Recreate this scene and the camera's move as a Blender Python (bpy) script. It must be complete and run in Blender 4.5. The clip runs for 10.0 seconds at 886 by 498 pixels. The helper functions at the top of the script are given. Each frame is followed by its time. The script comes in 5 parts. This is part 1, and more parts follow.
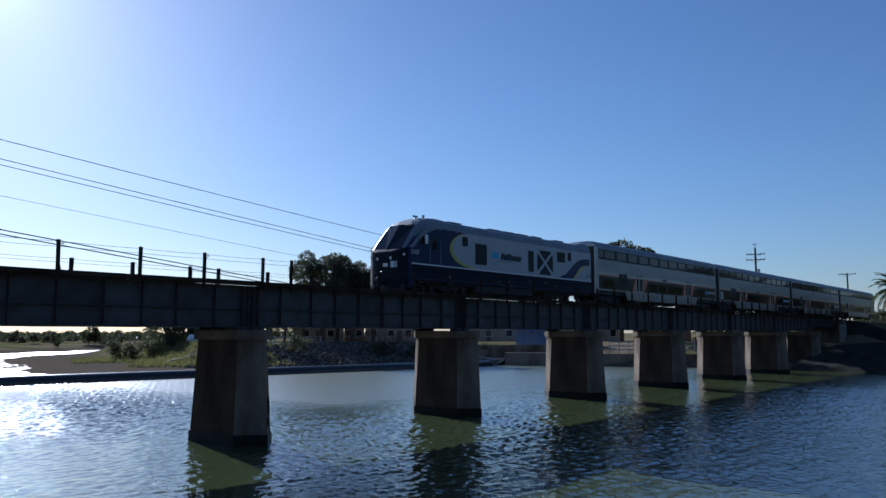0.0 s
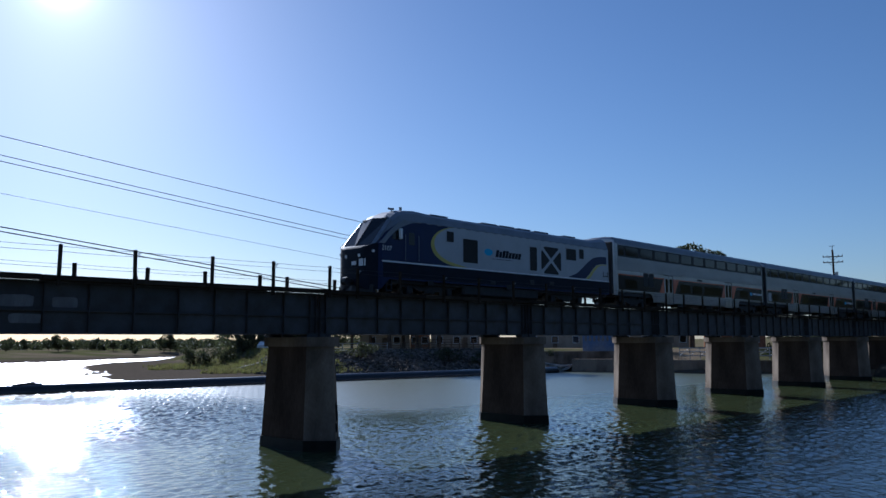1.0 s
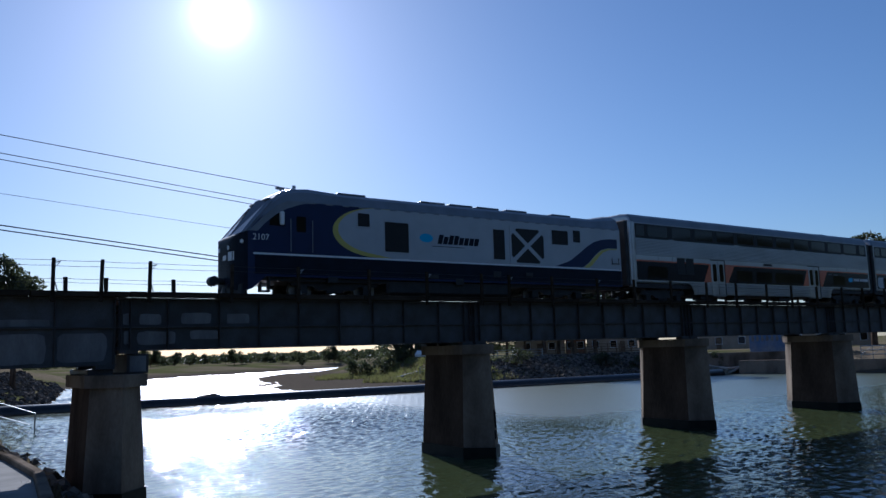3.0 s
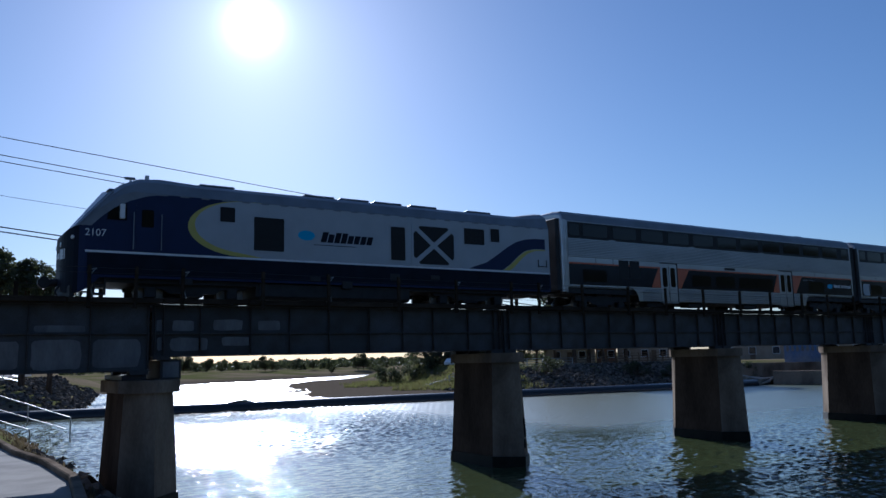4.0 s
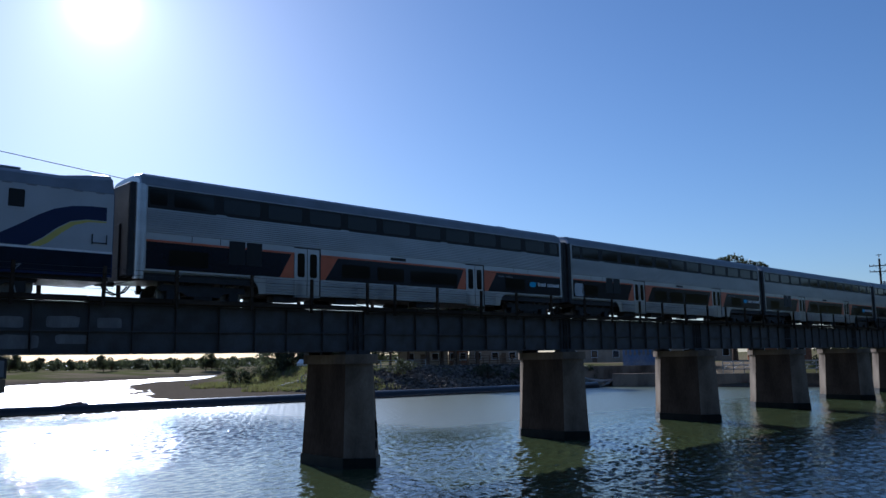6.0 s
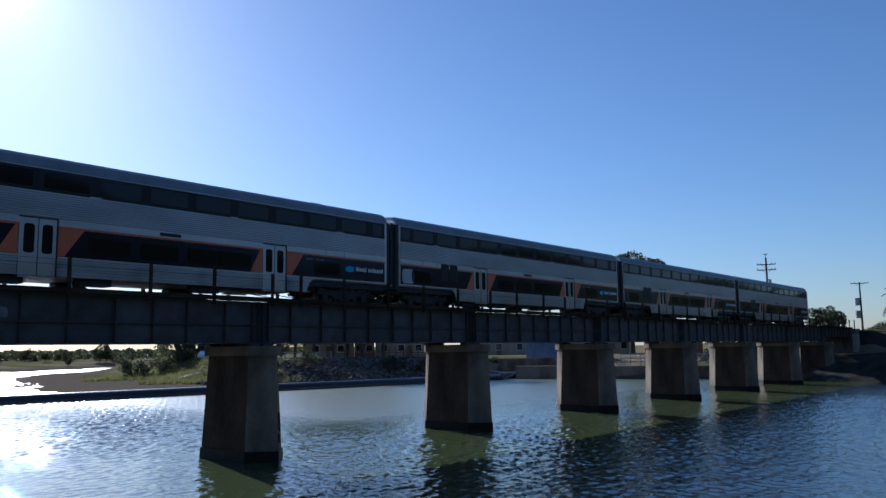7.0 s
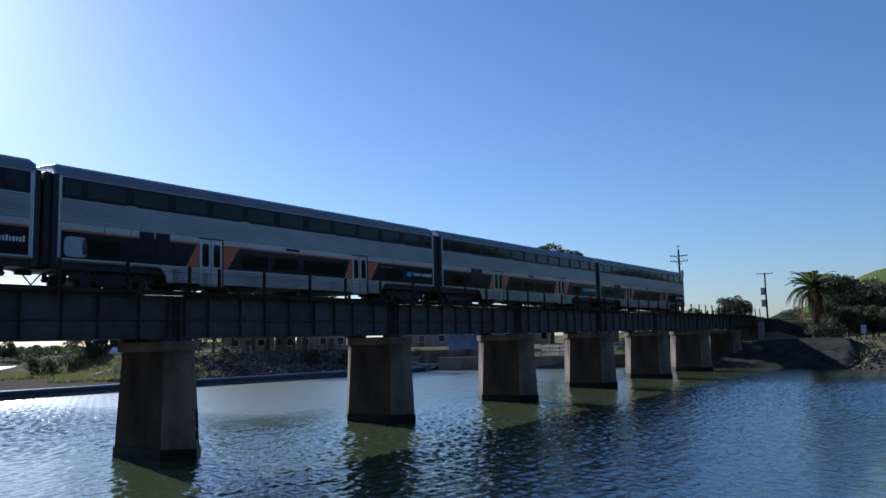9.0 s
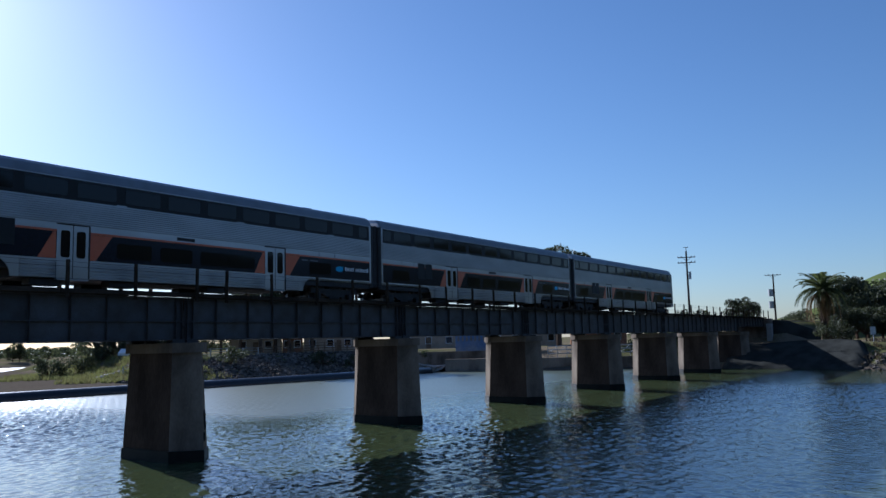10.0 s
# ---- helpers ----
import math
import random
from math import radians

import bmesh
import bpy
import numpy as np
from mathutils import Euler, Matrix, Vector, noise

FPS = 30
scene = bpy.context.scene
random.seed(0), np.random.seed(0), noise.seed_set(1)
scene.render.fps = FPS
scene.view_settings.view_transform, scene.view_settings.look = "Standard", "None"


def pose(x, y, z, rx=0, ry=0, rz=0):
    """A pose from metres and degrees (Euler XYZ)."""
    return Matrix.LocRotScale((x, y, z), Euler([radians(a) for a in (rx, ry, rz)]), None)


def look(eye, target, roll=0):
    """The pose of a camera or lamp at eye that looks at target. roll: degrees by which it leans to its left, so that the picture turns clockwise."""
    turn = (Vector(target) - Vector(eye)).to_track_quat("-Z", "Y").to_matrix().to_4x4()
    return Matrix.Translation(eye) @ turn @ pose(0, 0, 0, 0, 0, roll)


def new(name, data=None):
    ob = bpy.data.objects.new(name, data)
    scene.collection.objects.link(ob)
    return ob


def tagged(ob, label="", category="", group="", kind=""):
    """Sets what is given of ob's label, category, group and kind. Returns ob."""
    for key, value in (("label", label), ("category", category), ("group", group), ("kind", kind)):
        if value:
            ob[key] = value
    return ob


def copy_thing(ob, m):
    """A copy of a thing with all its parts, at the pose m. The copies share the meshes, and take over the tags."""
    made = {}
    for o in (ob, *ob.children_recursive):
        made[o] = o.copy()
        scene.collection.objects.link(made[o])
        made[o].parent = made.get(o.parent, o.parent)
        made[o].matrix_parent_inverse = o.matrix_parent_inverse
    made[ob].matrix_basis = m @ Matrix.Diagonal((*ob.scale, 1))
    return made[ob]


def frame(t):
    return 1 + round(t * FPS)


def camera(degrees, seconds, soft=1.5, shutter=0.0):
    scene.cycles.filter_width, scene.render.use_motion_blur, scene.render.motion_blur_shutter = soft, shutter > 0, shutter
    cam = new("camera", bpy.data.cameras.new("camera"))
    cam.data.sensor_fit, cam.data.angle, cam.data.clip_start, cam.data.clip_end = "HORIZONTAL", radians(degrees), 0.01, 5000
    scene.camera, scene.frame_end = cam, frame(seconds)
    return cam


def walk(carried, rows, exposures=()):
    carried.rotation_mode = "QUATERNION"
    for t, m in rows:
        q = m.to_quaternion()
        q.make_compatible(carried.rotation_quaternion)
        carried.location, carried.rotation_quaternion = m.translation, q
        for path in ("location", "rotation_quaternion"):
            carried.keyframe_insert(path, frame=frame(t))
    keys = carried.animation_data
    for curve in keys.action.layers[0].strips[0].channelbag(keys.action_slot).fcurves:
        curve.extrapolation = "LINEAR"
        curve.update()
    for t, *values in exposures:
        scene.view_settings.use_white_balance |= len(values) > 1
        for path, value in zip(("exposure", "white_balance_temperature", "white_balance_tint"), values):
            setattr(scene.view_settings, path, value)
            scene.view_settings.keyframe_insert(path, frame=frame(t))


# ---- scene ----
cam = camera(58.76, 10.0, soft=1.5)
EYE = (0.0, 0.0, 4.691)
# seconds, yaw, pitch, roll of a camera held in the hand at one spot
TURNS = [
    (0, -51.02, 6.15, -0.07),
    (0.5, -48.88, 6.41, 0.02),
    (1, -46.30, 6.63, -0.26),
    (1.5, -43.29, 6.78, -0.77),
    (2, -40.42, 6.87, -1.07),
    (2.5, -37.64, 7.06, -1.60),
    (3, -35.34, 7.28, -1.77),
    (3.2, -34.38, 7.41, -1.75),
    (4.3, -33.17, 7.96, -1.38),
    (4.5, -33.84, 8.09, -1.33),
    (5, -36.13, 8.18, -1.16),
    (5.5, -39.70, 8.10, -1.13),
    (6, -43.63, 7.81, -0.91),
    (7.3, -51.92, 6.98, -0.67),
    (7.5, -52.82, 6.86, -0.67),
    (8, -54.64, 6.65, -0.88),
    (8.5, -55.71, 6.54, -1.18),
    (9, -56.04, 6.50, -1.45),
    (9.5, -55.82, 6.57, -1.57),
    (10, -55.53, 6.63, -1.44),
]
walk(cam, [(t, pose(*EYE, 90 + p, 0, y) @ pose(0, 0, 0, 0, 0, r)) for t, y, p, r in TURNS], [(0.0, 0.52, 5050, 15), (1.5, 0.4, 5050, 15), (4.5, 0.46, 5050, 15), (6.0, 0.6, 5050, 15), (8.0, 0.76, 5050, 15), (10.0, 0.78, 5050, 15)])

# ---- light ----
SUN_AZ, SUN_EL = 70.65, 23.45          # degrees from +x towards +y, and above the horizon
world = bpy.data.worlds.new("world")
scene.world = world
world.use_nodes = True
wn = world.node_tree.nodes
sky = wn.new("ShaderNodeTexSky")
sky.sky_type = "NISHITA"
sky.sun_disc = False
sky.sun_elevation = radians(SUN_EL)
sky.sun_rotation = radians(90 - SUN_AZ)
sky.air_density, sky.dust_density, sky.ozone_density = 1.08, 0.38, 3.7
wn["Background"].inputs["Strength"].default_value = 0.054
sun = new("sun", bpy.data.lights.new("sun", "SUN"))
sun.data.energy, sun.data.angle, sun.data.color = 5.0, radians(0.55), (1.0, 0.93, 0.82)
to_sun = Vector((math.cos(radians(SUN_EL)) * math.cos(radians(SUN_AZ)), math.cos(radians(SUN_EL)) * math.sin(radians(SUN_AZ)), math.sin(radians(SUN_EL))))
sun.matrix_world = look(to_sun * 300, (0, 0, 0))

# the sun's white disc with lens bloom around it, painted into the hazy sky
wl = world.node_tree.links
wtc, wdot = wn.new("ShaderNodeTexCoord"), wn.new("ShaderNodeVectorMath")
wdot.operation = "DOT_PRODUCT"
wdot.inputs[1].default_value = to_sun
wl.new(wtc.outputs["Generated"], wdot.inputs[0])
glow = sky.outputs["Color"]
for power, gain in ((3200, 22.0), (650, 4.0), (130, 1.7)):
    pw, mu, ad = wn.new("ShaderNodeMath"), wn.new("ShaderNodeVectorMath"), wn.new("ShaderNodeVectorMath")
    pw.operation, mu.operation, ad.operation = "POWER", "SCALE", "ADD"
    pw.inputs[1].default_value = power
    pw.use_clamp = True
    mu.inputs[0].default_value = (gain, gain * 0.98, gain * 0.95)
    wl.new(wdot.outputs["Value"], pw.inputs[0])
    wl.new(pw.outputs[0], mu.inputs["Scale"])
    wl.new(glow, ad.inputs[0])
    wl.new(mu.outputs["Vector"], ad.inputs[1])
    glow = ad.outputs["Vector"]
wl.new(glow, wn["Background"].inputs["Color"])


# ---- materials ----
def mat(name, col, rough=0.6, metal=0.0, var=0.15, scale=3.0, fine=40.0, bump=0.002, dark=None, spec=None, stretch=(1, 1, 1), per_object=0.0):
    """A painted, stony or metal surface: stains at one scale, grain at another, a fine relief."""
    m = bpy.data.materials.new(name)
    m.use_nodes = True
    nt = m.node_tree
    n, l = nt.nodes, nt.links
    b = n["Principled BSDF"]
    b.inputs["Roughness"].default_value = rough
    b.inputs["Metallic"].default_value = metal
    b.inputs["Specular IOR Level"].default_value = (0.0 if rough > 0.75 else 0.5) if spec is None else spec
    tc, mp = n.new("ShaderNodeTexCoord"), n.new("ShaderNodeMapping")
    mp.inputs["Scale"].default_value = stretch
    l.new(tc.outputs["Object"], mp.inputs["Vector"])
    a, f = n.new("ShaderNodeTexNoise"), n.new("ShaderNodeTexNoise")
    a.inputs["Scale"].default_value, a.inputs["Detail"].default_value = scale, 6
    f.inputs["Scale"].default_value, f.inputs["Detail"].default_value = fine, 4
    l.new(mp.outputs["Vector"], a.inputs["Vector"])
    l.new(mp.outputs["Vector"], f.inputs["Vector"])
    dk = dark or tuple(c * (1 - 2.2 * var) for c in col)
    ramp = n.new("ShaderNodeValToRGB")
    ramp.color_ramp.elements[0].position, ramp.color_ramp.elements[1].position = 0.32, 0.62
    ramp.color_ramp.elements[0].color = (*[max(c, 0.001) for c in dk], 1)
    ramp.color_ramp.elements[1].color = (*col, 1)
    l.new(a.outputs["Fac"], ramp.inputs["Fac"])
    mix = n.new("ShaderNodeMix")
    mix.data_type, mix.blend_type = "RGBA", "MULTIPLY"
    mix.inputs[0].default_value = min(1.0, var * 2)
    l.new(ramp.outputs["Color"], mix.inputs[6])
    l.new(f.outputs["Fac"], mix.inputs[7])
    out = mix.outputs[2]
    if per_object:
        oi, hsv, mr = n.new("ShaderNodeObjectInfo"), n.new("ShaderNodeHueSaturation"), n.new("ShaderNodeMapRange")
        mr.inputs[3].default_value, mr.inputs[4].default_value = 1 - per_object, 1 + per_object
        l.new(oi.outputs["Random"], mr.inputs[0])
        l.new(mr.outputs[0], hsv.inputs["Value"])
        l.new(out, hsv.inputs["Color"])
        out = hsv.outputs["Color"]
    l.new(out, b.inputs["Base Color"])
    if bump:
        bp = n.new("ShaderNodeBump")
        bp.inputs["Strength"].default_value, bp.inputs["Distance"].default_value = 0.6, bump
        l.new(f.outputs["Fac"], bp.inputs["Height"])
        l.new(bp.outputs["Normal"], b.inputs["Normal"])
    return m


def water_material():
    """Turbid river water: two sizes of wind ripple over the waves of the mesh."""
    m = bpy.data.materials.new("river_water")
    m.use_nodes = True
    n, l = m.node_tree.nodes, m.node_tree.links
    b = n["Principled BSDF"]
    b.inputs["Base Color"].default_value = (0.055, 0.07, 0.028, 1)
    b.inputs["IOR"].default_value = 2.7
    tc = n.new("ShaderNodeTexCoord")
    sep, calm = n.new("ShaderNodeSeparateXYZ"), n.new("ShaderNodeMapRange")
    l.new(tc.outputs["Object"], sep.inputs[0])
    calm.inputs[1].default_value, calm.inputs[2].default_value = 24.0, 36.0
    calm.inputs[3].default_value, calm.inputs[4].default_value = 1.0, 0.7
    l.new(sep.outputs["Y"], calm.inputs[0])
    # ripples too small to tell apart, in the lee of the bridge and on the far reach, widen the gloss
    def span(socket, lo, hi, v0, v1):
        q = n.new("ShaderNodeMapRange")
        for k, v in enumerate((lo, hi, v0, v1)):
            q.inputs[k + 1].default_value = v
        l.new(socket, q.inputs[0])
        return q.outputs[0]

    def calc(op, p, q):
        o = n.new("ShaderNodeMath")
        o.operation = op
        l.new(p, o.inputs[0])
        l.new(q, o.inputs[1])
        return o.outputs[0]

    lee = calc("MULTIPLY", span(sep.outputs["X"], 24, 38, 0, 1), span(sep.outputs["Y"], 29, 40, 0.0, 0.30))
    l.new(calc("MAXIMUM", lee, span(sep.outputs["Y"], 64, 90, 0.035, 0.2)), b.inputs["Roughness"])
    last = None
    for scale, detail, height, turn, stretch in ((4.5, 2.0, 0.03, 25, 0.6), (14.0, 1.0, 0.005, -20, 0.75)):
        mp, no, bp = n.new("ShaderNodeMapping"), n.new("ShaderNodeTexNoise"), n.new("ShaderNodeBump")
        mp.inputs["Rotation"].default_value = (0, 0, radians(turn))
        mp.inputs["Scale"].default_value = (1, stretch, 1)
        no.inputs["Scale"].default_value, no.inputs["Detail"].default_value = scale, detail
        no.inputs["Roughness"].default_value = 0.6
        bp.inputs["Distance"].default_value = height
        l.new(calm.outputs[0], bp.inputs["Strength"])
        l.new(tc.outputs["Object"], mp.inputs["Vector"])
        l.new(mp.outputs["Vector"], no.inputs["Vector"])
        l.new(no.outputs["Fac"], bp.inputs["Height"])
        if last is not None:
            l.new(last, bp.inputs["Normal"])
        last = bp.outputs["Normal"]
    l.new(last, b.inputs["Normal"])
    return m


def glass(name, col=(0.006, 0.007, 0.009), rough=0.06):
    m = bpy.data.materials.new(name)
    m.use_nodes = True
    b = m.node_tree.nodes["Principled BSDF"]
    b.inputs["Base Color"].default_value = (*col, 1)
    b.inputs["Roughness"].default_value = rough
    b.inputs["IOR"].default_value = 1.38
    b.inputs["Specular IOR Level"].default_value = 0.4
    return m


def leafy(name, col, dark, per_object):
    """Leaves: some of the light passes through them."""
    m = mat(name, col, 0.6, 0, 0.2, 0.6, 8, 0.0, dark, per_object=per_object)
    n, l = m.node_tree.nodes, m.node_tree.links
    b, out = n["Principled BSDF"], n["Material Output"]
    tr, mx = n.new("ShaderNodeBsdfTranslucent"), n.new("ShaderNodeMixShader")
    src = b.inputs["Base Color"].links[0].from_socket
    l.new(src, tr.inputs["Color"])
    mx.inputs[0].default_value = 0.45
    l.new(b.outputs[0], mx.inputs[1])
    l.new(tr.outputs[0], mx.inputs[2])
    l.new(mx.outputs[0], out.inputs["Surface"])
    return m


M = dict(
    water=water_material(),
    steel=mat("bridge_steel_paint", (0.06, 0.061, 0.064), 0.6, 0.0, 0.3, 1.2, 25, 0.004, (0.035, 0.026, 0.022)),
    web=mat("bridge_web_paint", (0.068, 0.071, 0.078), 0.55, 0.0, 0.35, 1.6, 25, 0.004, (0.042, 0.036, 0.034), per_object=0.3),
    patch=mat("grey_cover_paint", (0.2, 0.2, 0.2), 0.75, 0, 0.2, 2.0, 20, 0.001, (0.12, 0.12, 0.12), stretch=(1, 1, 0.3)),
    timber=mat("creosoted_timber", (0.07, 0.055, 0.042), 0.85, 0, 0.3, 3, 30, 0.006, stretch=(0.3, 1, 1), per_object=0.25),
    rail=mat("rusty_rail", (0.16, 0.09, 0.06), 0.5, 0.6, 0.2, 5, 40, 0.001),
    concrete=mat("pier_concrete", (0.30, 0.245, 0.19), 0.85, 0, 0.22, 0.5, 12, 0.012, (0.10, 0.08, 0.062), stretch=(1, 1, 0.5)),
    wet=mat("wet_algae_concrete", (0.012, 0.013, 0.010), 0.5, 0, 0.25, 2.5, 20, 0.004, spec=0.15),
    path=mat("path_concrete", (0.42, 0.40, 0.37), 0.85, 0, 0.12, 0.7, 25, 0.003),
    navy=mat("navy_paint", (0.011, 0.021, 0.072), 0.4, 0, 0.06, 1.5, 60, 0.0, spec=0.25),
    body_grey=mat("silver_grey_paint", (0.40, 0.42, 0.44), 0.4, 0.1, 0.05, 1.2, 50, 0.0),
    roof_grey=mat("roof_grey_paint", (0.22, 0.24, 0.27), 0.5, 0.1, 0.1, 1.2, 30, 0.0),
    yellow=mat("yellow_paint", (0.50, 0.44, 0.10), 0.45, 0, 0.05, 2, 50, 0.0),
    white=mat("white_paint", (0.75, 0.76, 0.76), 0.4, 0, 0.06, 2, 50, 0.0),
    black=mat("black_underframe", (0.025, 0.025, 0.027), 0.6, 0.0, 0.25, 3, 30, 0.003),
    skirt=mat("dark_blue_frame_paint", (0.008, 0.013, 0.026), 0.6, 0.0, 0.15, 2, 30, 0.001, spec=0.15),
    grille=mat("dark_grille", (0.014, 0.015, 0.016), 0.55, 0.0, 0.1, 6, 60, 0.0, spec=0.3),
    stainless=mat("stainless_steel", (0.50, 0.50, 0.51), 0.3, 0.85, 0.08, 1.5, 40, 0.0, stretch=(0.3, 1, 1)),
    orange=mat("orange_red_paint", (0.52, 0.12, 0.045), 0.35, 0, 0.05, 2, 40, 0.0),
    cyan=mat("sky_blue_paint", (0.03, 0.36, 0.62), 0.35, 0, 0.04, 2, 40, 0.0),
    glass=glass("tinted_window_glass"),
    wheel=mat("wheel_steel", (0.30, 0.28, 0.26), 0.4, 0.8, 0.15, 4, 30, 0.0),
    rock=mat("riprap_rock", (0.19, 0.165, 0.14), 0.9, 0, 0.25, 1.5, 12, 0.01, per_object=0.3),
    dam=mat("rubber_dam", (0.022, 0.022, 0.024), 0.32, 0, 0.2, 1.5, 20, 0.003),
    bark=mat("bark", (0.14, 0.10, 0.075), 0.9, 0, 0.25, 3, 20, 0.01, stretch=(1, 1, 0.3)),
    leaf=leafy("olive_leaves", (0.085, 0.095, 0.04), (0.04, 0.05, 0.022), 0.2),
    palm=leafy("palm_fronds", (0.11, 0.13, 0.04), (0.07, 0.09, 0.03), 0.1),
    drypalm=leafy("dry_palm_fronds", (0.30, 0.20, 0.075), (0.2, 0.12, 0.05), 0.1),
    grass=leafy("grass_blades", (0.19, 0.20, 0.06), (0.15, 0.13, 0.055), 0.1),
    weeds=leafy("dry_weeds", (0.13, 0.10, 0.055), (0.08, 0.065, 0.035), 0.1),
    band=mat("dark_navy_band_paint", (0.004, 0.007, 0.018), 0.18, 0, 0.06, 1.5, 60, 0.0, spec=0.3),
    stucco=mat("beige_stucco", (0.42, 0.34, 0.26), 0.9, 0, 0.1, 1, 20, 0.002),
    brick=mat("orange_brick", (0.36, 0.17, 0.10), 0.85, 0, 0.15, 2, 14, 0.003),
    shingle=mat("grey_roof_shingle", (0.14, 0.13, 0.125), 0.9, 0, 0.2, 2, 14, 0.004),
    wood=mat("fence_wood", (0.24, 0.17, 0.115), 0.85, 0, 0.2, 2, 14, 0.003, per_object=0.2),
    pole=mat("utility_pole_wood", (0.09, 0.07, 0.055), 0.85, 0, 0.2, 2, 14, 0.003),
    metal=mat("galvanised_steel", (0.40, 0.41, 0.42), 0.4, 0.7, 0.1, 3, 30, 0.0),
    wire=mat("black_cable", (0.02, 0.02, 0.022), 0.5, 0, 0.1, 3, 30, 0.0),
    # rust-brown stain and the pier sides' shade in one dark tone
    stain_shade=mat("rust_stained_shaded_concrete", (0.12, 0.086, 0.066), 0.85, 0, 0.3, 0.5, 12, 0.012, (0.045, 0.034, 0.028), stretch=(1, 1, 0.3)),
    cover=mat("dark_cover_paint", (0.05, 0.05, 0.052), 0.8, 0, 0.3, 3.0, 20, 0.002, stretch=(1, 1, 0.4)),
    # near-black slope colour that already holds the shadow
    slope_shade=mat("slope_with_painted_shade", (0.055, 0.056, 0.05), 0.9, 0, 0.2, 0.6, 12, 0.004),
    woods=mat("unseen_dark_backdrop", (0.035, 0.04, 0.02), 1.0, 0, 0.3, 0.15, 1.5, 0.3),
    mural=mat("blue_mural_paint", (0.14, 0.22, 0.40), 0.8, 0, 0.3, 0.5, 8, 0.0, (0.3, 0.33, 0.38)),
)


# ---- mesh helpers ----
def mesh_of(name, bm, material):
    me = bpy.data.meshes.new(name)
    bm.to_mesh(me)
    bm.free()
    me.materials.append(material)
    return me


def thing(name, label, category, group="", kind="", m=None):
    """An empty that carries the parts of one thing."""
    ob = new(name)
    ob.empty_display_size = 0.2
    if m is not None:
        ob.matrix_basis = m
    return tagged(ob, label, category, group, kind)


def part(name, bm, material, parent=None, label=""):
    ob = new(name, mesh_of(name, bm, material))
    ob.parent = parent
    return tagged(ob, label) if label else ob


def share(name, me, parent, m):
    ob = new(name, me)
    ob.parent = parent
    ob.matrix_basis = m
    return ob


def box(bm, x0, x1, y0, y1, z0, z1, bevel=0.0):
    r = bmesh.ops.create_cube(bm, size=1)
    vs = r["verts"]
    for v in vs:
        v.co = Vector((x0 + (v.co.x + 0.5) * (x1 - x0), y0 + (v.co.y + 0.5) * (y1 - y0), z0 + (v.co.z + 0.5) * (z1 - z0)))
    if bevel:
        es = list({e for v in vs for e in v.link_edges})
        bmesh.ops.bevel(bm, geom=es, offset=bevel, segments=1, affect="EDGES")
    return vs


def boxes(*bs, bevel=0.0):
    bm = bmesh.new()
    for b in bs:
        box(bm, *b, bevel=bevel)
    return bm


def tube(bm, a, b, r0, r1=None, n=8):
    """A tapered round bar from a to b."""
    a, b = Vector(a), Vector(b)
    d = b - a
    m = Matrix.Translation((a + b) / 2) @ d.to_track_quat("Z", "Y").to_matrix().to_4x4()
    bmesh.ops.create_cone(bm, cap_ends=True, segments=n, radius1=r0, radius2=r0 if r1 is None else r1, depth=d.length, matrix=m)


def tubes(*ts, n=8):
    bm = bmesh.new()
    for a, b, r in ts:
        tube(bm, a, b, r, None, n)
    return bm


def extrude_xz(bm, pts, y0, y1):
    """A plate with the outline pts (x, z) between y0 and y1."""
    v0 = [bm.verts.new((x, y0, z)) for x, z in pts]
    v1 = [bm.verts.new((x, y1, z)) for x, z in pts]
    k = len(pts)
    bm.faces.new(v0)
    bm.faces.new(v1[::-1])
    for i in range(k):
        bm.faces.new((v0[i], v1[i], v1[(i + 1) % k], v0[(i + 1) % k]))
    bmesh.ops.recalc_face_normals(bm, faces=bm.faces)


def plate(pts, y0, y1):
    bm = bmesh.new()
    extrude_xz(bm, pts, y0, y1)
    return bm


def loft(rings, closed=True, caps=True):
    """Joins rings of points, each of the same count."""
    bm = bmesh.new()
    vs = [[bm.verts.new(p) for p in r] for r in rings]
    k = len(rings[0])
    for a, b in zip(vs, vs[1:]):
        for i in range(k if closed else k - 1):
            bm.faces.new((a[i], a[(i + 1) % k], b[(i + 1) % k], b[i]))
    if caps:
        bm.faces.new(vs[0][::-1])
        bm.faces.new(vs[-1])
    bmesh.ops.recalc_face_normals(bm, faces=bm.faces)
    return bm


def smooth(ob):
    for p in ob.data.polygons:
        p.use_smooth = True
    return ob


def cable(name, pts, r, material, parent=None):
    cu = bpy.data.curves.new(name, "CURVE")
    cu.dimensions, cu.bevel_depth, cu.bevel_resolution = "3D", r, 1
    sp = cu.splines.new("POLY")
    sp.points.add(len(pts) - 1)
    for p, c in zip(sp.points, pts):
        p.co = (*c, 1)
    cu.materials.append(material)
    ob = new(name, cu)
    ob.parent = parent
    return ob


# ---- land and water ----
RIVER = [(5.6, -400), (5.6, -40), (5.9, 15), (5.8, 30), (5.4, 45), (5.8, 54), (5.0, 63), (-14, 66), (-14, 84.6), (11, 86.5), (15, 96), (24, 140), (42, 178), (56, 191), (70, 196), (96, 212), (126, 231), (160, 240), (160, 232),
         (126, 215), (97, 191), (79, 182), (62, 158), (51, 134), (45, 110), (42, 92), (44, 79), (65, 77), (82, 74), (95, 71.5), (99.5, 69), (102.5, 60), (103, 50), (108, 42), (110, 31), (108, 22), (104, 9),
         (107, -10), (115, -40), (120, -400)]


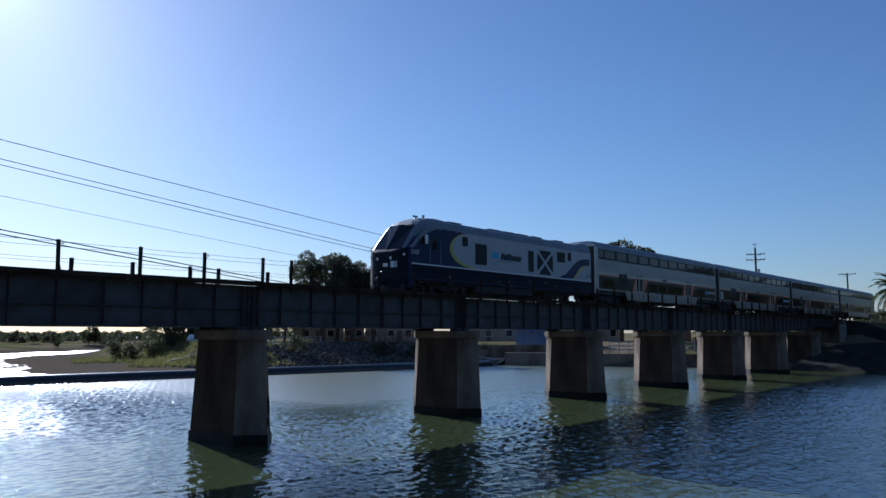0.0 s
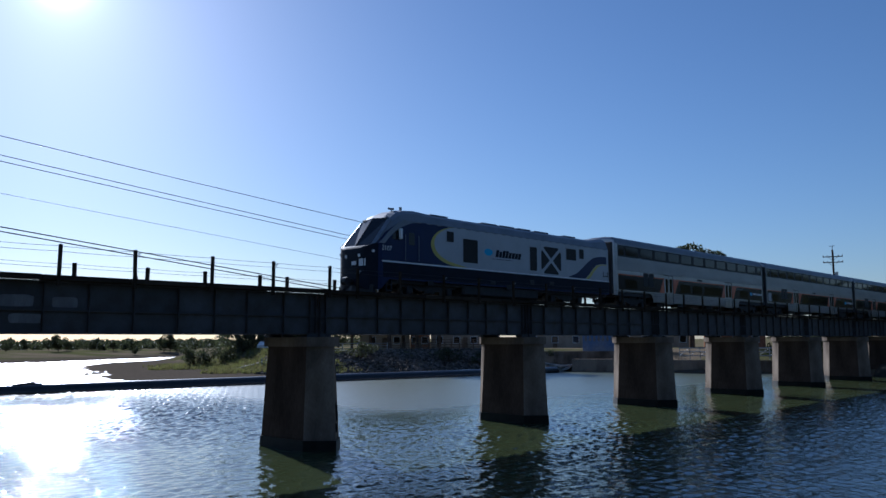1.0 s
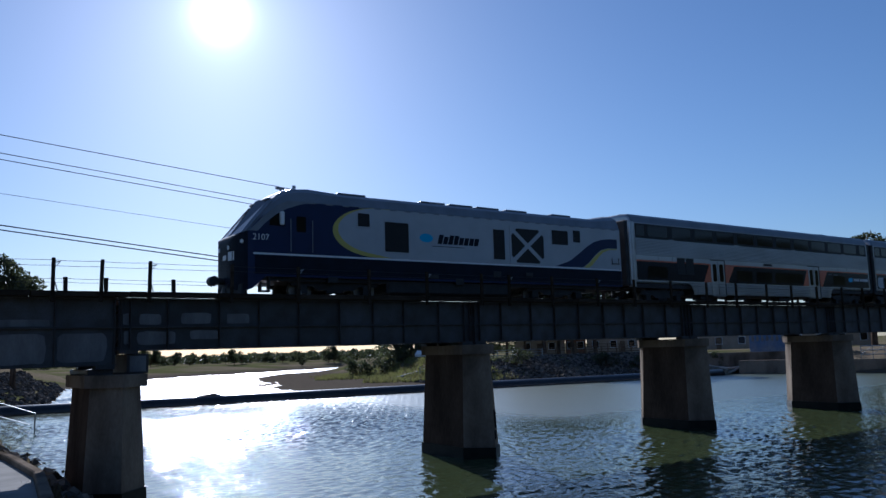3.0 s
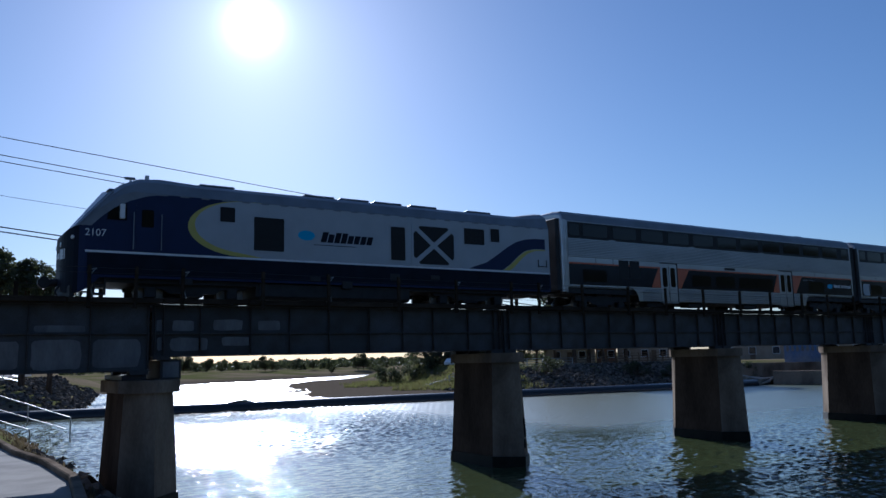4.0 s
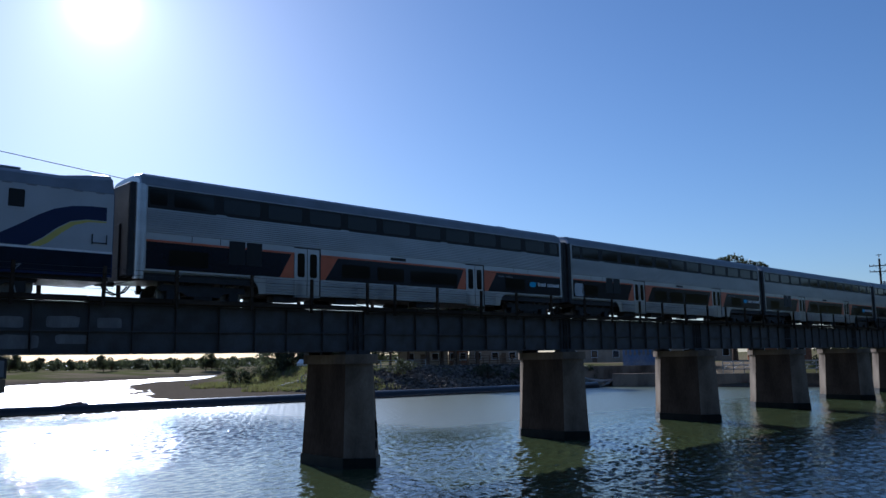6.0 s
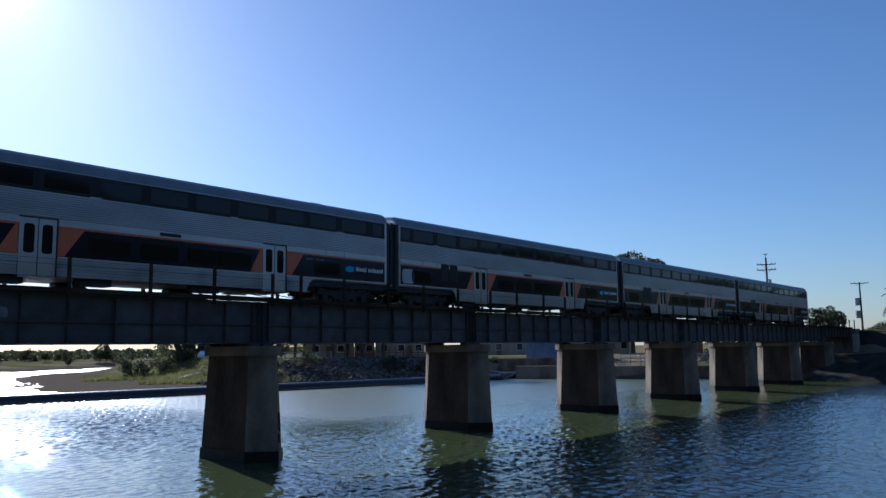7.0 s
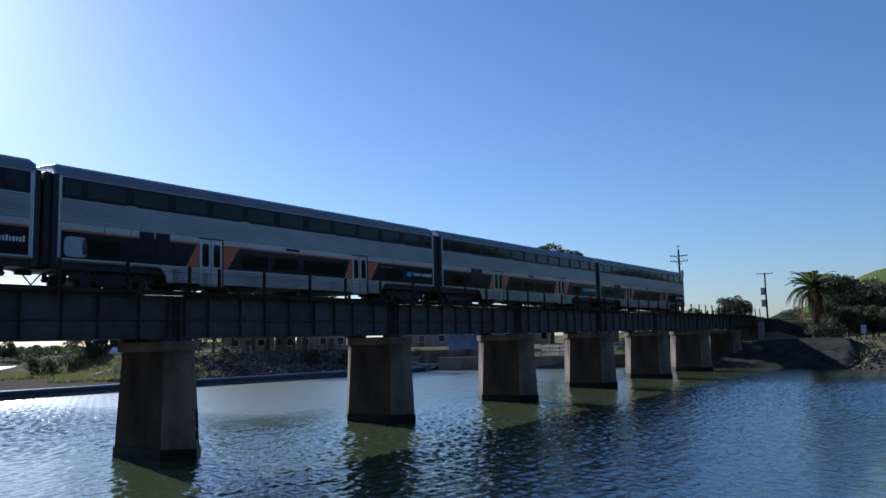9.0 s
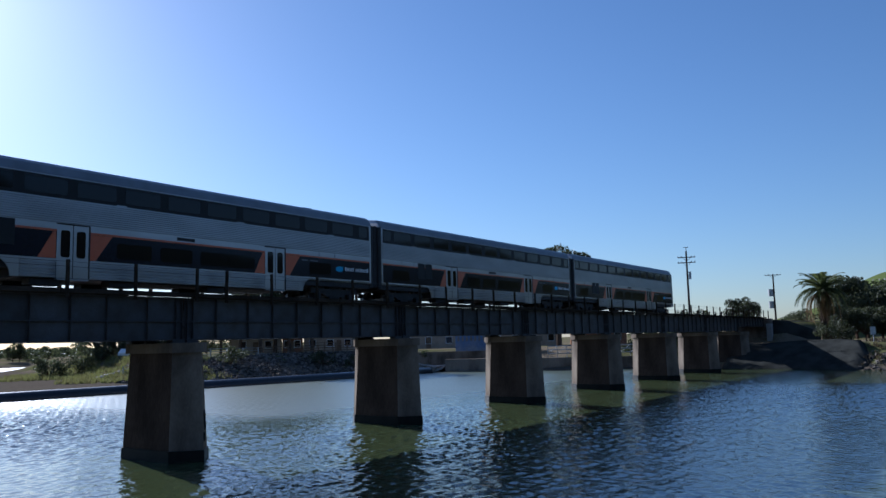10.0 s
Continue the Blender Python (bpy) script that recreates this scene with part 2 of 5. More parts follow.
def river_distance(P):
    """Signed distance to the river's edge: below zero in the water."""
    inside = np.zeros(len(P), bool)
    best = np.full(len(P), 1e9)
    n = len(RIVER)
    for i in range(n):
        a, b = np.array(RIVER[i], float), np.array(RIVER[(i + 1) % n], float)
        d = b - a
        s = np.clip(((P - a) @ d) / (d @ d), 0, 1)
        best = np.minimum(best, np.hypot(*(P - a - s[:, None] * d).T))
        cross = ((a[1] > P[:, 1]) != (b[1] > P[:, 1]))
        with np.errstate(divide="ignore", invalid="ignore"):
            xi = a[0] + (P[:, 1] - a[1]) / (b[1] - a[1] if b[1] != a[1] else 1e-9) * d[0]
        inside ^= cross & (P[:, 0] < xi)
    return np.where(inside, -best, best)


def smoothstep(a, b, x):
    s = np.clip((x - a) / (b - a), 0, 1)
    return s * s * (3 - 2 * s)


def ground_height(P):
    x, y = P[:, 0], P[:, 1]
    d = river_distance(P)
    h = np.where(d < 0, np.maximum(d * 0.35, -1.6), 0)
    top = np.full(len(P), 3.2)
    slope = np.full(len(P), 0.22)
    # trail under the bridge on the near bank
    near = x < 20
    trail = np.exp(-((y - 33) / 20.0) ** 4)
    top = np.where(near, 3.3 - 2.27 * trail + 0.5 * smoothstep(60, 80, y), top)
    slope = np.where(near, 0.55 - 0.2 * smoothstep(70, 84, y), slope)
    slope = np.where((x > 95) & (y < 34), 0.34, slope)
    # low sand and grass point upstream
    point = (1 - smoothstep(56, 74, x - 0.3 * (y - 80))) * smoothstep(26, 34, x) * smoothstep(72, 78, y)
    slope = slope * (1 - 0.9 * point)
    # the flat land past the bend
    far = smoothstep(0, 8, y - 165 - 0.45 * (x - 15))
    slope = slope * (1 - far) + 0.07 * far
    top = top * (1 - far) + 2.0 * far
    rise = np.minimum(np.maximum(d, 0) * slope, top)
    h = np.where(d < 0, h, rise)
    # embankment of the track past the abutment
    emb = smoothstep(126, 130.5, x) * np.clip(6.3 - 0.5 * np.maximum(0, np.abs(y - 30) - 4.5), 0, 6.3)
    h = np.where((d > 0) & (x < 900), np.maximum(h, emb), h)
    # the hill
    hill = 40 * np.exp(-(((x - 720) / 200) ** 2 + ((y - 46) / 78) ** 2)) + 10 * np.sin(x * 0.021) * np.sin(y * 0.03) * np.exp(-(((x - 720) / 250) ** 2 + ((y - 15) / 120) ** 2))
    h = h + np.where(d > 30, hill, 0)
    # far ridge
    ridge = smoothstep(1500, 2600, np.hypot(x, y)) * (7 + 4 * np.sin(np.arctan2(y, x) * 9) + 2 * np.sin(np.arctan2(y, x) * 23))
    return h + ridge


def ground_material():
    m = bpy.data.materials.new("bank_soil_and_grass")
    m.use_nodes = True
    n, l = m.node_tree.nodes, m.node_tree.links
    b = n["Principled BSDF"]
    b.inputs["Roughness"].default_value = 0.95
    b.inputs["Specular IOR Level"].default_value = 0.0
    tc = n.new("ShaderNodeTexCoord")
    a, f = n.new("ShaderNodeTexNoise"), n.new("ShaderNodeTexNoise")
    a.inputs["Scale"].default_value, a.inputs["Detail"].default_value = 0.06, 8
    f.inputs["Scale"].default_value, f.inputs["Detail"].default_value = 2.5, 6
    for q in (a, f):
        l.new(tc.outputs["Object"], q.inputs["Vector"])
    r1, r2 = n.new("ShaderNodeValToRGB"), n.new("ShaderNodeValToRGB")
    r1.color_ramp.elements[0].position, r1.color_ramp.elements[0].color = 0.42, (0.19, 0.15, 0.10, 1)
    r1.color_ramp.elements[1].position, r1.color_ramp.elements[1].color = 0.58, (0.115, 0.115, 0.045, 1)
    r2.color_ramp.elements[0].color, r2.color_ramp.elements[1].color = (0.55, 0.55, 0.55, 1), (1.25, 1.25, 1.25, 1)
    l.new(a.outputs["Fac"], r1.inputs["Fac"])
    l.new(f.outputs["Fac"], r2.inputs["Fac"])
    # wet sand close to the water's level
    geo, sep, mr = n.new("ShaderNodeNewGeometry"), n.new("ShaderNodeSeparateXYZ"), n.new("ShaderNodeMapRange")
    l.new(geo.outputs["Position"], sep.inputs[0])
    mr.inputs[1].default_value, mr.inputs[2].default_value = 0.35, 0.9
    l.new(sep.outputs["Z"], mr.inputs[0])
    sand = n.new("ShaderNodeMix")
    sand.data_type = "RGBA"
    sand.inputs[6].default_value = (0.115, 0.094, 0.07, 1)
    l.new(mr.outputs[0], sand.inputs[0])
    l.new(r1.outputs["Color"], sand.inputs[7])
    high, green = n.new("ShaderNodeMapRange"), n.new("ShaderNodeMix")
    high.inputs[1].default_value, high.inputs[2].default_value = 9.0, 16.0
    l.new(sep.outputs["Z"], high.inputs[0])
    green.data_type = "RGBA"
    green.inputs[7].default_value = (0.11, 0.135, 0.045, 1)
    l.new(high.outputs[0], green.inputs[0])
    l.new(sand.outputs[2], green.inputs[6])
    mx = n.new("ShaderNodeMix")
    mx.data_type, mx.blend_type = "RGBA", "MULTIPLY"
    mx.inputs[0].default_value = 1
    l.new(green.outputs[2], mx.inputs[6])
    l.new(r2.outputs["Color"], mx.inputs[7])
    l.new(mx.outputs[2], b.inputs["Base Color"])
    bp = n.new("ShaderNodeBump")
    bp.inputs["Distance"].default_value = 0.08
    l.new(f.outputs["Fac"], bp.inputs["Height"])
    l.new(bp.outputs["Normal"], b.inputs["Normal"])
    return m


def build_ground():
    def axis(lo, hi, step):
        near = np.arange(lo, hi + step / 2, step)
        out, s, v = [], step, hi
        while v < 4500:
            s *= 1.25
            v += s
            out.append(v)
        neg, s, v = [], step, lo
        while v > -4500:
            s *= 1.25
            v -= s
            neg.append(v)
        return np.concatenate([neg[::-1], near, out])
    xs, ys = axis(-30, 150, 1.5), axis(-30, 170, 1.5)
    X, Y = np.meshgrid(xs, ys)
    P = np.stack([X.ravel(), Y.ravel()], 1)
    z = ground_height(P)
    verts = [(float(a), float(b), float(c)) for (a, b), c in zip(P, z)]
    w = len(xs)
    faces = [(j * w + i, j * w + i + 1, (j + 1) * w + i + 1, (j + 1) * w + i) for j in range(len(ys) - 1) for i in range(w - 1)]
    me = bpy.data.meshes.new("ground")
    me.from_pydata(verts, [], faces)
    me.materials.append(ground_material())
    tagged(smooth(new("ground", me)), "brown soil and grass river banks", "ground", kind="structure")


def hz(x, y):
    return float(ground_height(np.array([[x, y]], float))[0])


build_ground()


def build_dark_backdrop():
    """Unseen dark slope closing the valley, added to darken shaded sides and reflections."""
    rng = np.random.RandomState(8)
    xs, ys = np.arange(-180, 1021, 7.0), np.arange(-135, -54, 4.0)
    X, Y = np.meshgrid(xs, ys)
    Z = -2 + 44 * smoothstep(58, 112, -Y) * (0.85 + 0.15 * np.sin(X * 0.03)) + rng.uniform(-2.2, 2.2, X.shape)
    w = len(xs)
    verts = [(float(a), float(b), float(c)) for a, b, c in zip(X.ravel(), Y.ravel(), Z.ravel())]
    faces = [(j * w + i, j * w + i + 1, (j + 1) * w + i + 1, (j + 1) * w + i) for j in range(len(ys) - 1) for i in range(w - 1)]
    me = bpy.data.meshes.new("backdrop")
    me.from_pydata(verts, [], faces)
    me.materials.append(M["woods"])
    tagged(new("backdrop", me), "added unseen slope that darkens the shaded sides", "hillside", kind="structure")


build_dark_backdrop()


def build_water():
    """The river's surface: wind waves in the mesh near the bridge, flat further off."""
    def axis(lo, hi, step, grow, far_lo, far_hi, back=1.06):
        v = list(np.arange(lo, hi, step))
        out, st, p = [], step, v[-1]
        while p < far_hi:
            st *= grow
            p += st
            out.append(p)
        neg, st, p = [], step, lo
        while p > far_lo:
            st *= back
            p -= st
            neg.append(p)
        return np.array(neg[::-1] + v + out)
    xs, ys = axis(4, 74, 0.12, 1.02, -40, 460), axis(6, 62, 0.12, 1.014, -430, 270)
    X, Y = np.meshgrid(xs, ys)
    Z = np.zeros_like(X)
    rng = np.random.RandomState(4)
    for k in range(70):
        lam = 0.31 * (1.036 ** k) * rng.uniform(0.9, 1.1)
        a = radians(rng.normal(-105, 55))
        w = 2 * math.pi / lam
        slope = WAVE_SLOPE * (1.2 if lam < 0.8 else 0.28 if lam < 1.6 else 0.1)
        Z += slope / w * np.sin(w * (math.cos(a) * X + math.sin(a) * Y) + rng.uniform(0, 6.28))
    # longer waves upstream of the dam
    up = smoothstep(68, 90, Y)
    for k in range(14):
        lam = rng.uniform(2.2, 6.0)
        a = radians(rng.normal(-75, 40))
        w = 2 * math.pi / lam
        Z += up * 0.03 / w * np.sin(w * (math.cos(a) * X + math.sin(a) * Y) + rng.uniform(0, 6.28))
    # gusts: rougher and calmer patches
    g = 0.75 + 0.45 * np.sin(X * 0.11 + 1.3 * np.sin(Y * 0.09)) * np.sin(Y * 0.13 + 0.7 + 0.8 * np.sin(X * 0.05))
    fade = 1 - 0.6 * smoothstep(88, 105, X)
    # calmer in the lee of the far bank, past the bridge
    lee = smoothstep(27, 36, Y) * smoothstep(20, 34, X - 0.25 * (Y - 30))
    open_reach = smoothstep(30, 36, Y) * (1 - smoothstep(24, 36, X - 0.25 * (Y - 30)))
    Z *= np.clip(g, 0.45, 1.25) * fade * (1 - 0.55 * lee) * (1 + 0.5 * open_reach)
    w = len(xs)
    V = np.stack([X.ravel(), Y.ravel(), Z.ravel()], 1)
    J, I = np.meshgrid(np.arange(len(ys) - 1), np.arange(w - 1), indexing="ij")
    q = (J * w + I).ravel()
    F = np.stack([q, q + 1, q + w + 1, q + w], 1)
    me = bpy.data.meshes.new("water")
    me.vertices.add(len(V))
    me.vertices.foreach_set("co", V.ravel())
    me.loops.add(F.size)
    me.loops.foreach_set("vertex_index", F.ravel().astype(np.int32))
    me.polygons.add(len(F))
    me.polygons.foreach_set("loop_start", np.arange(0, F.size, 4, dtype=np.int32))
    me.polygons.foreach_set("use_smooth", np.ones(len(F), bool))
    me.update(calc_edges=True)
    me.materials.append(M["water"])
    tagged(new("water", me), "rippled green-blue river water", "river", kind="structure")


WAVE_SLOPE = 0.046
build_water()


# ---- bridge ----
TRACK_Y, RAIL_Z, SPAN, JOINT = 30.05, 6.75, 15.24, 21.72
GY = (28.45, 31.65)                    # outer faces of the two girders
JOINTS = [JOINT + SPAN * k for k in range(-1, 8)]


def hexagon(hw, tip, shoulder, z):
    return [(-hw, -shoulder, z), (0, -tip, z), (hw, -shoulder, z), (hw, shoulder, z), (0, tip, z), (-hw, shoulder, z)]


def build_pier(x, top, label):
    p = thing("bridge_pier", label, "pier", "bridge piers", m=pose(x - 0.12, 29.6, 0))
    k = top / 4.9
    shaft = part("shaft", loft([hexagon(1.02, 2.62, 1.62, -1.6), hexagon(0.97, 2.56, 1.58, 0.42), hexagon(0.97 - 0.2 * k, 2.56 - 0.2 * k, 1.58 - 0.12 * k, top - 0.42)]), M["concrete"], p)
    # side faces: brown stain, with their shade painted into the colour
    shaft.data.materials.append(M["stain_shade"])
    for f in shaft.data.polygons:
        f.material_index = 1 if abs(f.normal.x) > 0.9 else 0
    # dark cover paint on the downstream nose
    rr = random.Random(int(x * 10))

    def on_nose(u, z, out):
        f = (z - 0.42) / (top - 0.84)
        hw, tip, sh = 0.97 - 0.2 * k * f, 2.56 - 0.2 * k * f, 1.58 - 0.12 * k * f
        nrm = Vector((tip - sh, -hw, 0)).normalized() * out
        return (hw * u + nrm.x, -(tip + (sh - tip) * u) + nrm.y, z)

    for u, z, a, h in ((rr.uniform(0.5, 0.66), rr.uniform(1.5, 2.0), 0.3, 0.42), (rr.uniform(0.3, 0.5), rr.uniform(0.9, 1.1), 0.22, 0.2)) if top > 4.5 else ():
        rim = []
        for q in range(16):
            ca, sa = math.cos(radians(22.5 * q)), math.sin(radians(22.5 * q))
            rim.append((u + a * rr.uniform(0.9, 1.04) * math.copysign(abs(ca) ** 0.4, ca), z + h * rr.uniform(0.85, 1.06) * math.copysign(abs(sa) ** 0.4, sa)))
        part("cover_paint", loft([[on_nose(p, q, -0.01) for p, q in rim], [on_nose(p, q, 0.012) for p, q in rim]]), M["cover"], p, "dark paint blotch over graffiti")
    part("waterline_band", loft([hexagon(1.06, 2.66, 1.66, -1.6), hexagon(1.015, 2.615, 1.615, 0.46)]), M["wet"], p, "dark wet band of algae at the waterline")
    c = 0.9 if top > 4.5 else 1.0
    part("cap", loft([hexagon(c, 2.52, 1.62, top - 0.42), hexagon(c, 2.52, 1.62, top - 0.02), hexagon(c - 0.02, 2.5, 1.6, top)]), M["concrete"], p)
    return p


for k in range(0, 8):
    if k == 0:
        build_pier(JOINT - SPAN, 4.2, "lower weathered concrete pier at the river's edge")
    elif k < 7:
        build_pier(JOINT + SPAN * (k - 1), 4.87, "weathered concrete bridge pier standing in the river")
    else:
        build_pier(JOINT + SPAN * (k - 1), 4.87, "weathered concrete bridge pier at the far bank")


def build_span(x0, x1, zb, label, stiff):
    s = thing("bridge_span", label, "bridge span", "bridge spans", m=pose(x0, 0, 0))
    L = x1 - x0 - 0.03
    zt = 6.80
    for side, y in ((1, GY[0]), (-1, GY[1])):
        yo = y
        yi = y + side * 0.02
        cuts = [0.03] + sorted(q for q in stiff if 0.6 < q < L - 0.6) + [L]
        for c0, c1 in zip(cuts, cuts[1:]):
            part("web_panel", boxes((c0 + 0.003, c1 - 0.003, min(yo, yi) + side * 0.14, max(yo, yi) + side * 0.14, zb + 0.03, zt - 0.03)), M["web"], s)
        a, b = sorted((yo - side * 0.02, yo + side * 0.34))
        part("bottom_flange", boxes((0.0, L + 0.02, a, b, zb, zb + 0.035)), M["steel"], s)
        part("top_flange", boxes((0.0, L + 0.02, a, b, zt - 0.035, zt)), M["steel"], s)
        a, b = sorted((yo + side * 0.01, yo + side * 0.138))
        part("rib", boxes((0.03, L, a, b, 5.76, 5.80)), M["steel"], s)
    bm = boxes((-0.012, 0.012, 0, 0.12, zb + 0.04, zt - 0.04))
    box(bm, -0.05, 0.012, 0.11, 0.135, zb + 0.04, zt - 0.04)
    me = mesh_of("stiffener", bm, M["steel"])
    for x in stiff:
        share("stiffener", me, s, pose(x, GY[0] + 0.02, 0))
        share("stiffener", me, s, pose(x, GY[1] - 0.02, 0, 0, 0, 180))
    for x in (0.6, L - 0.6):
        part("cross_frame", tubes(((x, GY[0] + .2, zb + .2), (x, GY[1] - .2, zt - .2), .05), ((x, GY[0] + .2, zt - .2), (x, GY[1] - .2, zb + .2), .05), n=6), M["steel"], s)
    for x in (0.35, L - 0.35):
        for y in (GY[0] + 0.16, GY[1] - 0.16):
            part("bearing", boxes((x - 0.3, x + 0.3, y - 0.22, y + 0.22, zb - 0.12, zb + 0.002)), M["steel"], s)
    return s


STIFF = [0.12, 0.42, 1.70, 3.56, 5.10, 6.74, 8.52, 10.08, 11.58, 13.4, 14.8, 15.1]
for k in range(7):
    build_span(JOINT + SPAN * (k - 1), JOINT + SPAN * k, 4.99, "dark riveted steel plate girder span on concrete piers", STIFF)
build_span(JOINT + SPAN * 6, JOINT + SPAN * 7, 5.6, "shallow steel beam span at the far abutment", STIFF)
build_span(JOINT - SPAN - 18, JOINT - SPAN - 0.02, 4.5, "deeper steel plate girder span with painted-over panels", [17.9 - 1.85 * k for k in range(10)])
X0, X1 = JOINT - SPAN - 18, JOINT + SPAN * 7

# ---- deck of the bridge ----
for y in (28.32, 31.78):
    d = thing("deck_edge", "weathered timber walkway edge along the bridge deck", "walkway", "walkway edges")
    n = int((X1 - X0) / 3.05)
    me = mesh_of("edge_board", boxes((0, 3.02, -0.22, 0.22, 6.805, 6.985), bevel=0.012), M["timber"])
    for k in range(n + 1):
        share("edge_board", me, d, pose(X0 + 3.05 * k, y, random.uniform(-0.012, 0.012)))
bm = bmesh.new()
for k in range(int((X1 - X0) / 0.55)):
    box(bm, X0 + 0.55 * k, X0 + 0.55 * k + 0.24, 28.82, 31.28, 6.36, 6.585)
tagged(part("railway_ties", bm, M["timber"]), "dark creosoted timber railway ties", "ties", kind="stuff")
for y in (TRACK_Y - 0.755, TRACK_Y + 0.755):
    r = tagged(part("rail", boxes((X0 - 30, X1 + 120, y - 0.07, y + 0.07, 6.586, 6.60), (X0 - 30, X1 + 120, y - 0.012, y + 0.012, 6.60, 6.72), (X0 - 30, X1 + 120, y - 0.036, y + 0.036, 6.72, RAIL_Z)), M["rail"]), "rusty steel rail on timber ties", "rail", "rails")

NEAR_POSTS = [1.4, 4.3, 5.68, 7.27, 10.24, 13.12, 16.1, 19.0, 21.95, 23.5, 26.4] + [29.35 + 2.95 * k for k in range(35)]
FAR_POSTS = [2.6, 5.52, 6.82, 9.56, 12.53, 15.2, 18.2, 21.0, 22.4] + [25.3 + 2.9 * k for k in range(36)]
bm = boxes((-0.055, 0.055, -0.06, 0.06, 6.62, 8.05), bevel=0.01)
near_post_mesh = mesh_of("upright", bm, M["timber"])
brace_mesh = mesh_of("brace", tubes(((0.04, 0.05, 7.35), (0.16, 0.12, 6.99), 0.02), n=6), M["metal"])
bracket_mesh = mesh_of("bracket", tubes(((0.05, 0, 7.9), (0.22, 0.0, 7.94), 0.018), ((0.2, 0.0, 7.94), (0.06, 0, 7.76), 0.012), n=6), M["metal"])
far_post_mesh = mesh_of("upright", boxes((-0.07, 0.07, -0.07, 0.07, 6.62, 7.82), bevel=0.01), M["timber"])
for i, x in enumerate(NEAR_POSTS):
    p = thing("walkway_post", "dark timber handrail post on the bridge edge", "post", "handrail posts", m=pose(x, 28.06, 0, 0, random.uniform(-1.2, 1.2), 0))
    share("upright", near_post_mesh, p, pose(0, 0, 0))
    if i % 2:
        share("brace", brace_mesh, p, pose(0, 0, 0))
        share("bracket", bracket_mesh, p, pose(0, 0, 0))
for x in FAR_POSTS:
    p = thing("walkway_post", "short timber post on the far bridge edge", "post", "far handrail posts", m=pose(x, 32.05, 0, 0, random.uniform(-1.5, 1.5), 0))
    share("upright", far_post_mesh, p, pose(0, 0, 0))


def strung(name, xs, y, z, sag, r, label, group):
    pts = []
    for a, b in zip(xs, xs[1:]):
        for k in range(6):
            s = k / 6
            pts.append((a + (b - a) * s, y, z - sag * 4 * s * (1 - s)))
    pts.append((xs[-1], y, z))
    tagged(cable(name, pts, r, M["wire"]), label, "wire", group)


for z in (7.98, 7.80):
    strung("handrail_wire", NEAR_POSTS, 28.06, z, 0.02, 0.008, "thin steel handrail wire between posts", "handrail wires")
for z in (7.76, 7.62):
    strung("handrail_wire", FAR_POSTS, 32.05, z, 0.02, 0.008, "thin steel handrail wire between posts", "handrail wires")

# painted-over patches on the girder webs
for x0, x1, z0, z1 in ((-0.9, 0.6, 4.66, 5.58), (0.9, 2.45, 4.64, 5.58), (2.78, 4.28, 4.6, 5.61), (4.6, 6.15, 4.63, 5.6), (2.84, 4.40, 5.83, 6.06), (6.66, 6.88, 5.86, 6.27), (7.2, 7.95, 5.86, 6.25), (8.65, 9.75, 5.88, 6.29), (10.35, 11.2, 5.88, 6.27), (7.13, 8.47, 5.16, 5.64), (8.97, 10.05, 5.33, 5.66), (6.7, 6.88, 5.2, 5.66)):
    rr = random.Random(int(x0 * 100))
    pts = []
    for k in range(22):
        a = 2 * math.pi * k / 22
        ca, sa = math.cos(a), math.sin(a)
        sx, sz = math.copysign(abs(ca) ** 0.3, ca), math.copysign(abs(sa) ** 0.3, sa)
        pts.append(((x0 + x1) / 2 + sx * (x1 - x0) / 2 * rr.uniform(0.95, 1.02), (z0 + z1) / 2 + sz * (z1 - z0) / 2 * rr.uniform(0.9, 1.05)))
    tagged(part("paint_patch", plate(pts, 28.580, 28.592), M["patch"]), "pale grey paint covering graffiti on the girder", "paint patch", "paint patches")
ped = thing("bearing_pedestal", "dark steel pedestal under the girder end on the pier", "pedestal", m=pose(7.16, 0, 0))
part("block", boxes((-0.36, 0.36, 28.5, 31.6, 4.2, 4.87), bevel=0.02), M["steel"], ped)
part("painted_face", boxes((-0.27, 0.27, 28.492, 28.499, 4.26, 4.8)), M["patch"], ped, "pale grey painted face")
ped = thing("bearing_pedestal", "dark steel seat under the deep girder end", "pedestal", m=pose(5.95, 0, 0))
part("block", boxes((-0.4, 0.4, 28.5, 31.6, 4.2, 4.38), bevel=0.02), M["steel"], ped)


# ---- train ----
def section(w, zb, zs, zt, wt, x):
    """A cross-section of a rail vehicle: upright sides, a rounded roof."""
    half = [(w * 0.97, zb), (w, zb + 0.06), (w, zs), (w - (w - wt) * 0.35, zs + (zt - zs) * 0.62), (wt, zt - (zt - zs) * 0.12), (wt * 0.5, zt)]
    return [(x, -y, z) for y, z in half] + [(x, y, z) for y, z in half[::-1]]


def wheelset(parent, x, r):
    bm = bmesh.new()
    for s in (-1, 1):
        y = s * 0.755
        tube(bm, (0, y - 0.065, 0), (0, y + 0.065, 0), r, None, 28)
        tube(bm, (0, y - s * 0.10, 0), (0, y - s * 0.06, 0), r + 0.03, None, 28)
        tube(bm, (0, y + s * 0.06, 0), (0, y + s * 0.075, 0), r * 0.78, r * 0.74, 24)
        tube(bm, (0, y + s * 0.06, 0), (0, y + s * 0.16, 0), r * 0.3, r * 0.26, 16)
    tube(bm, (0, -0.9, 0), (0, 0.9, 0), 0.085, None, 12)
    ob = part("wheelset", bm, M["wheel"], parent, "steel wheels on an axle")
    ob.matrix_basis = pose(x, 0, r)
    WHEELS.append((ob, x, r))
    return ob


WHEELS = []


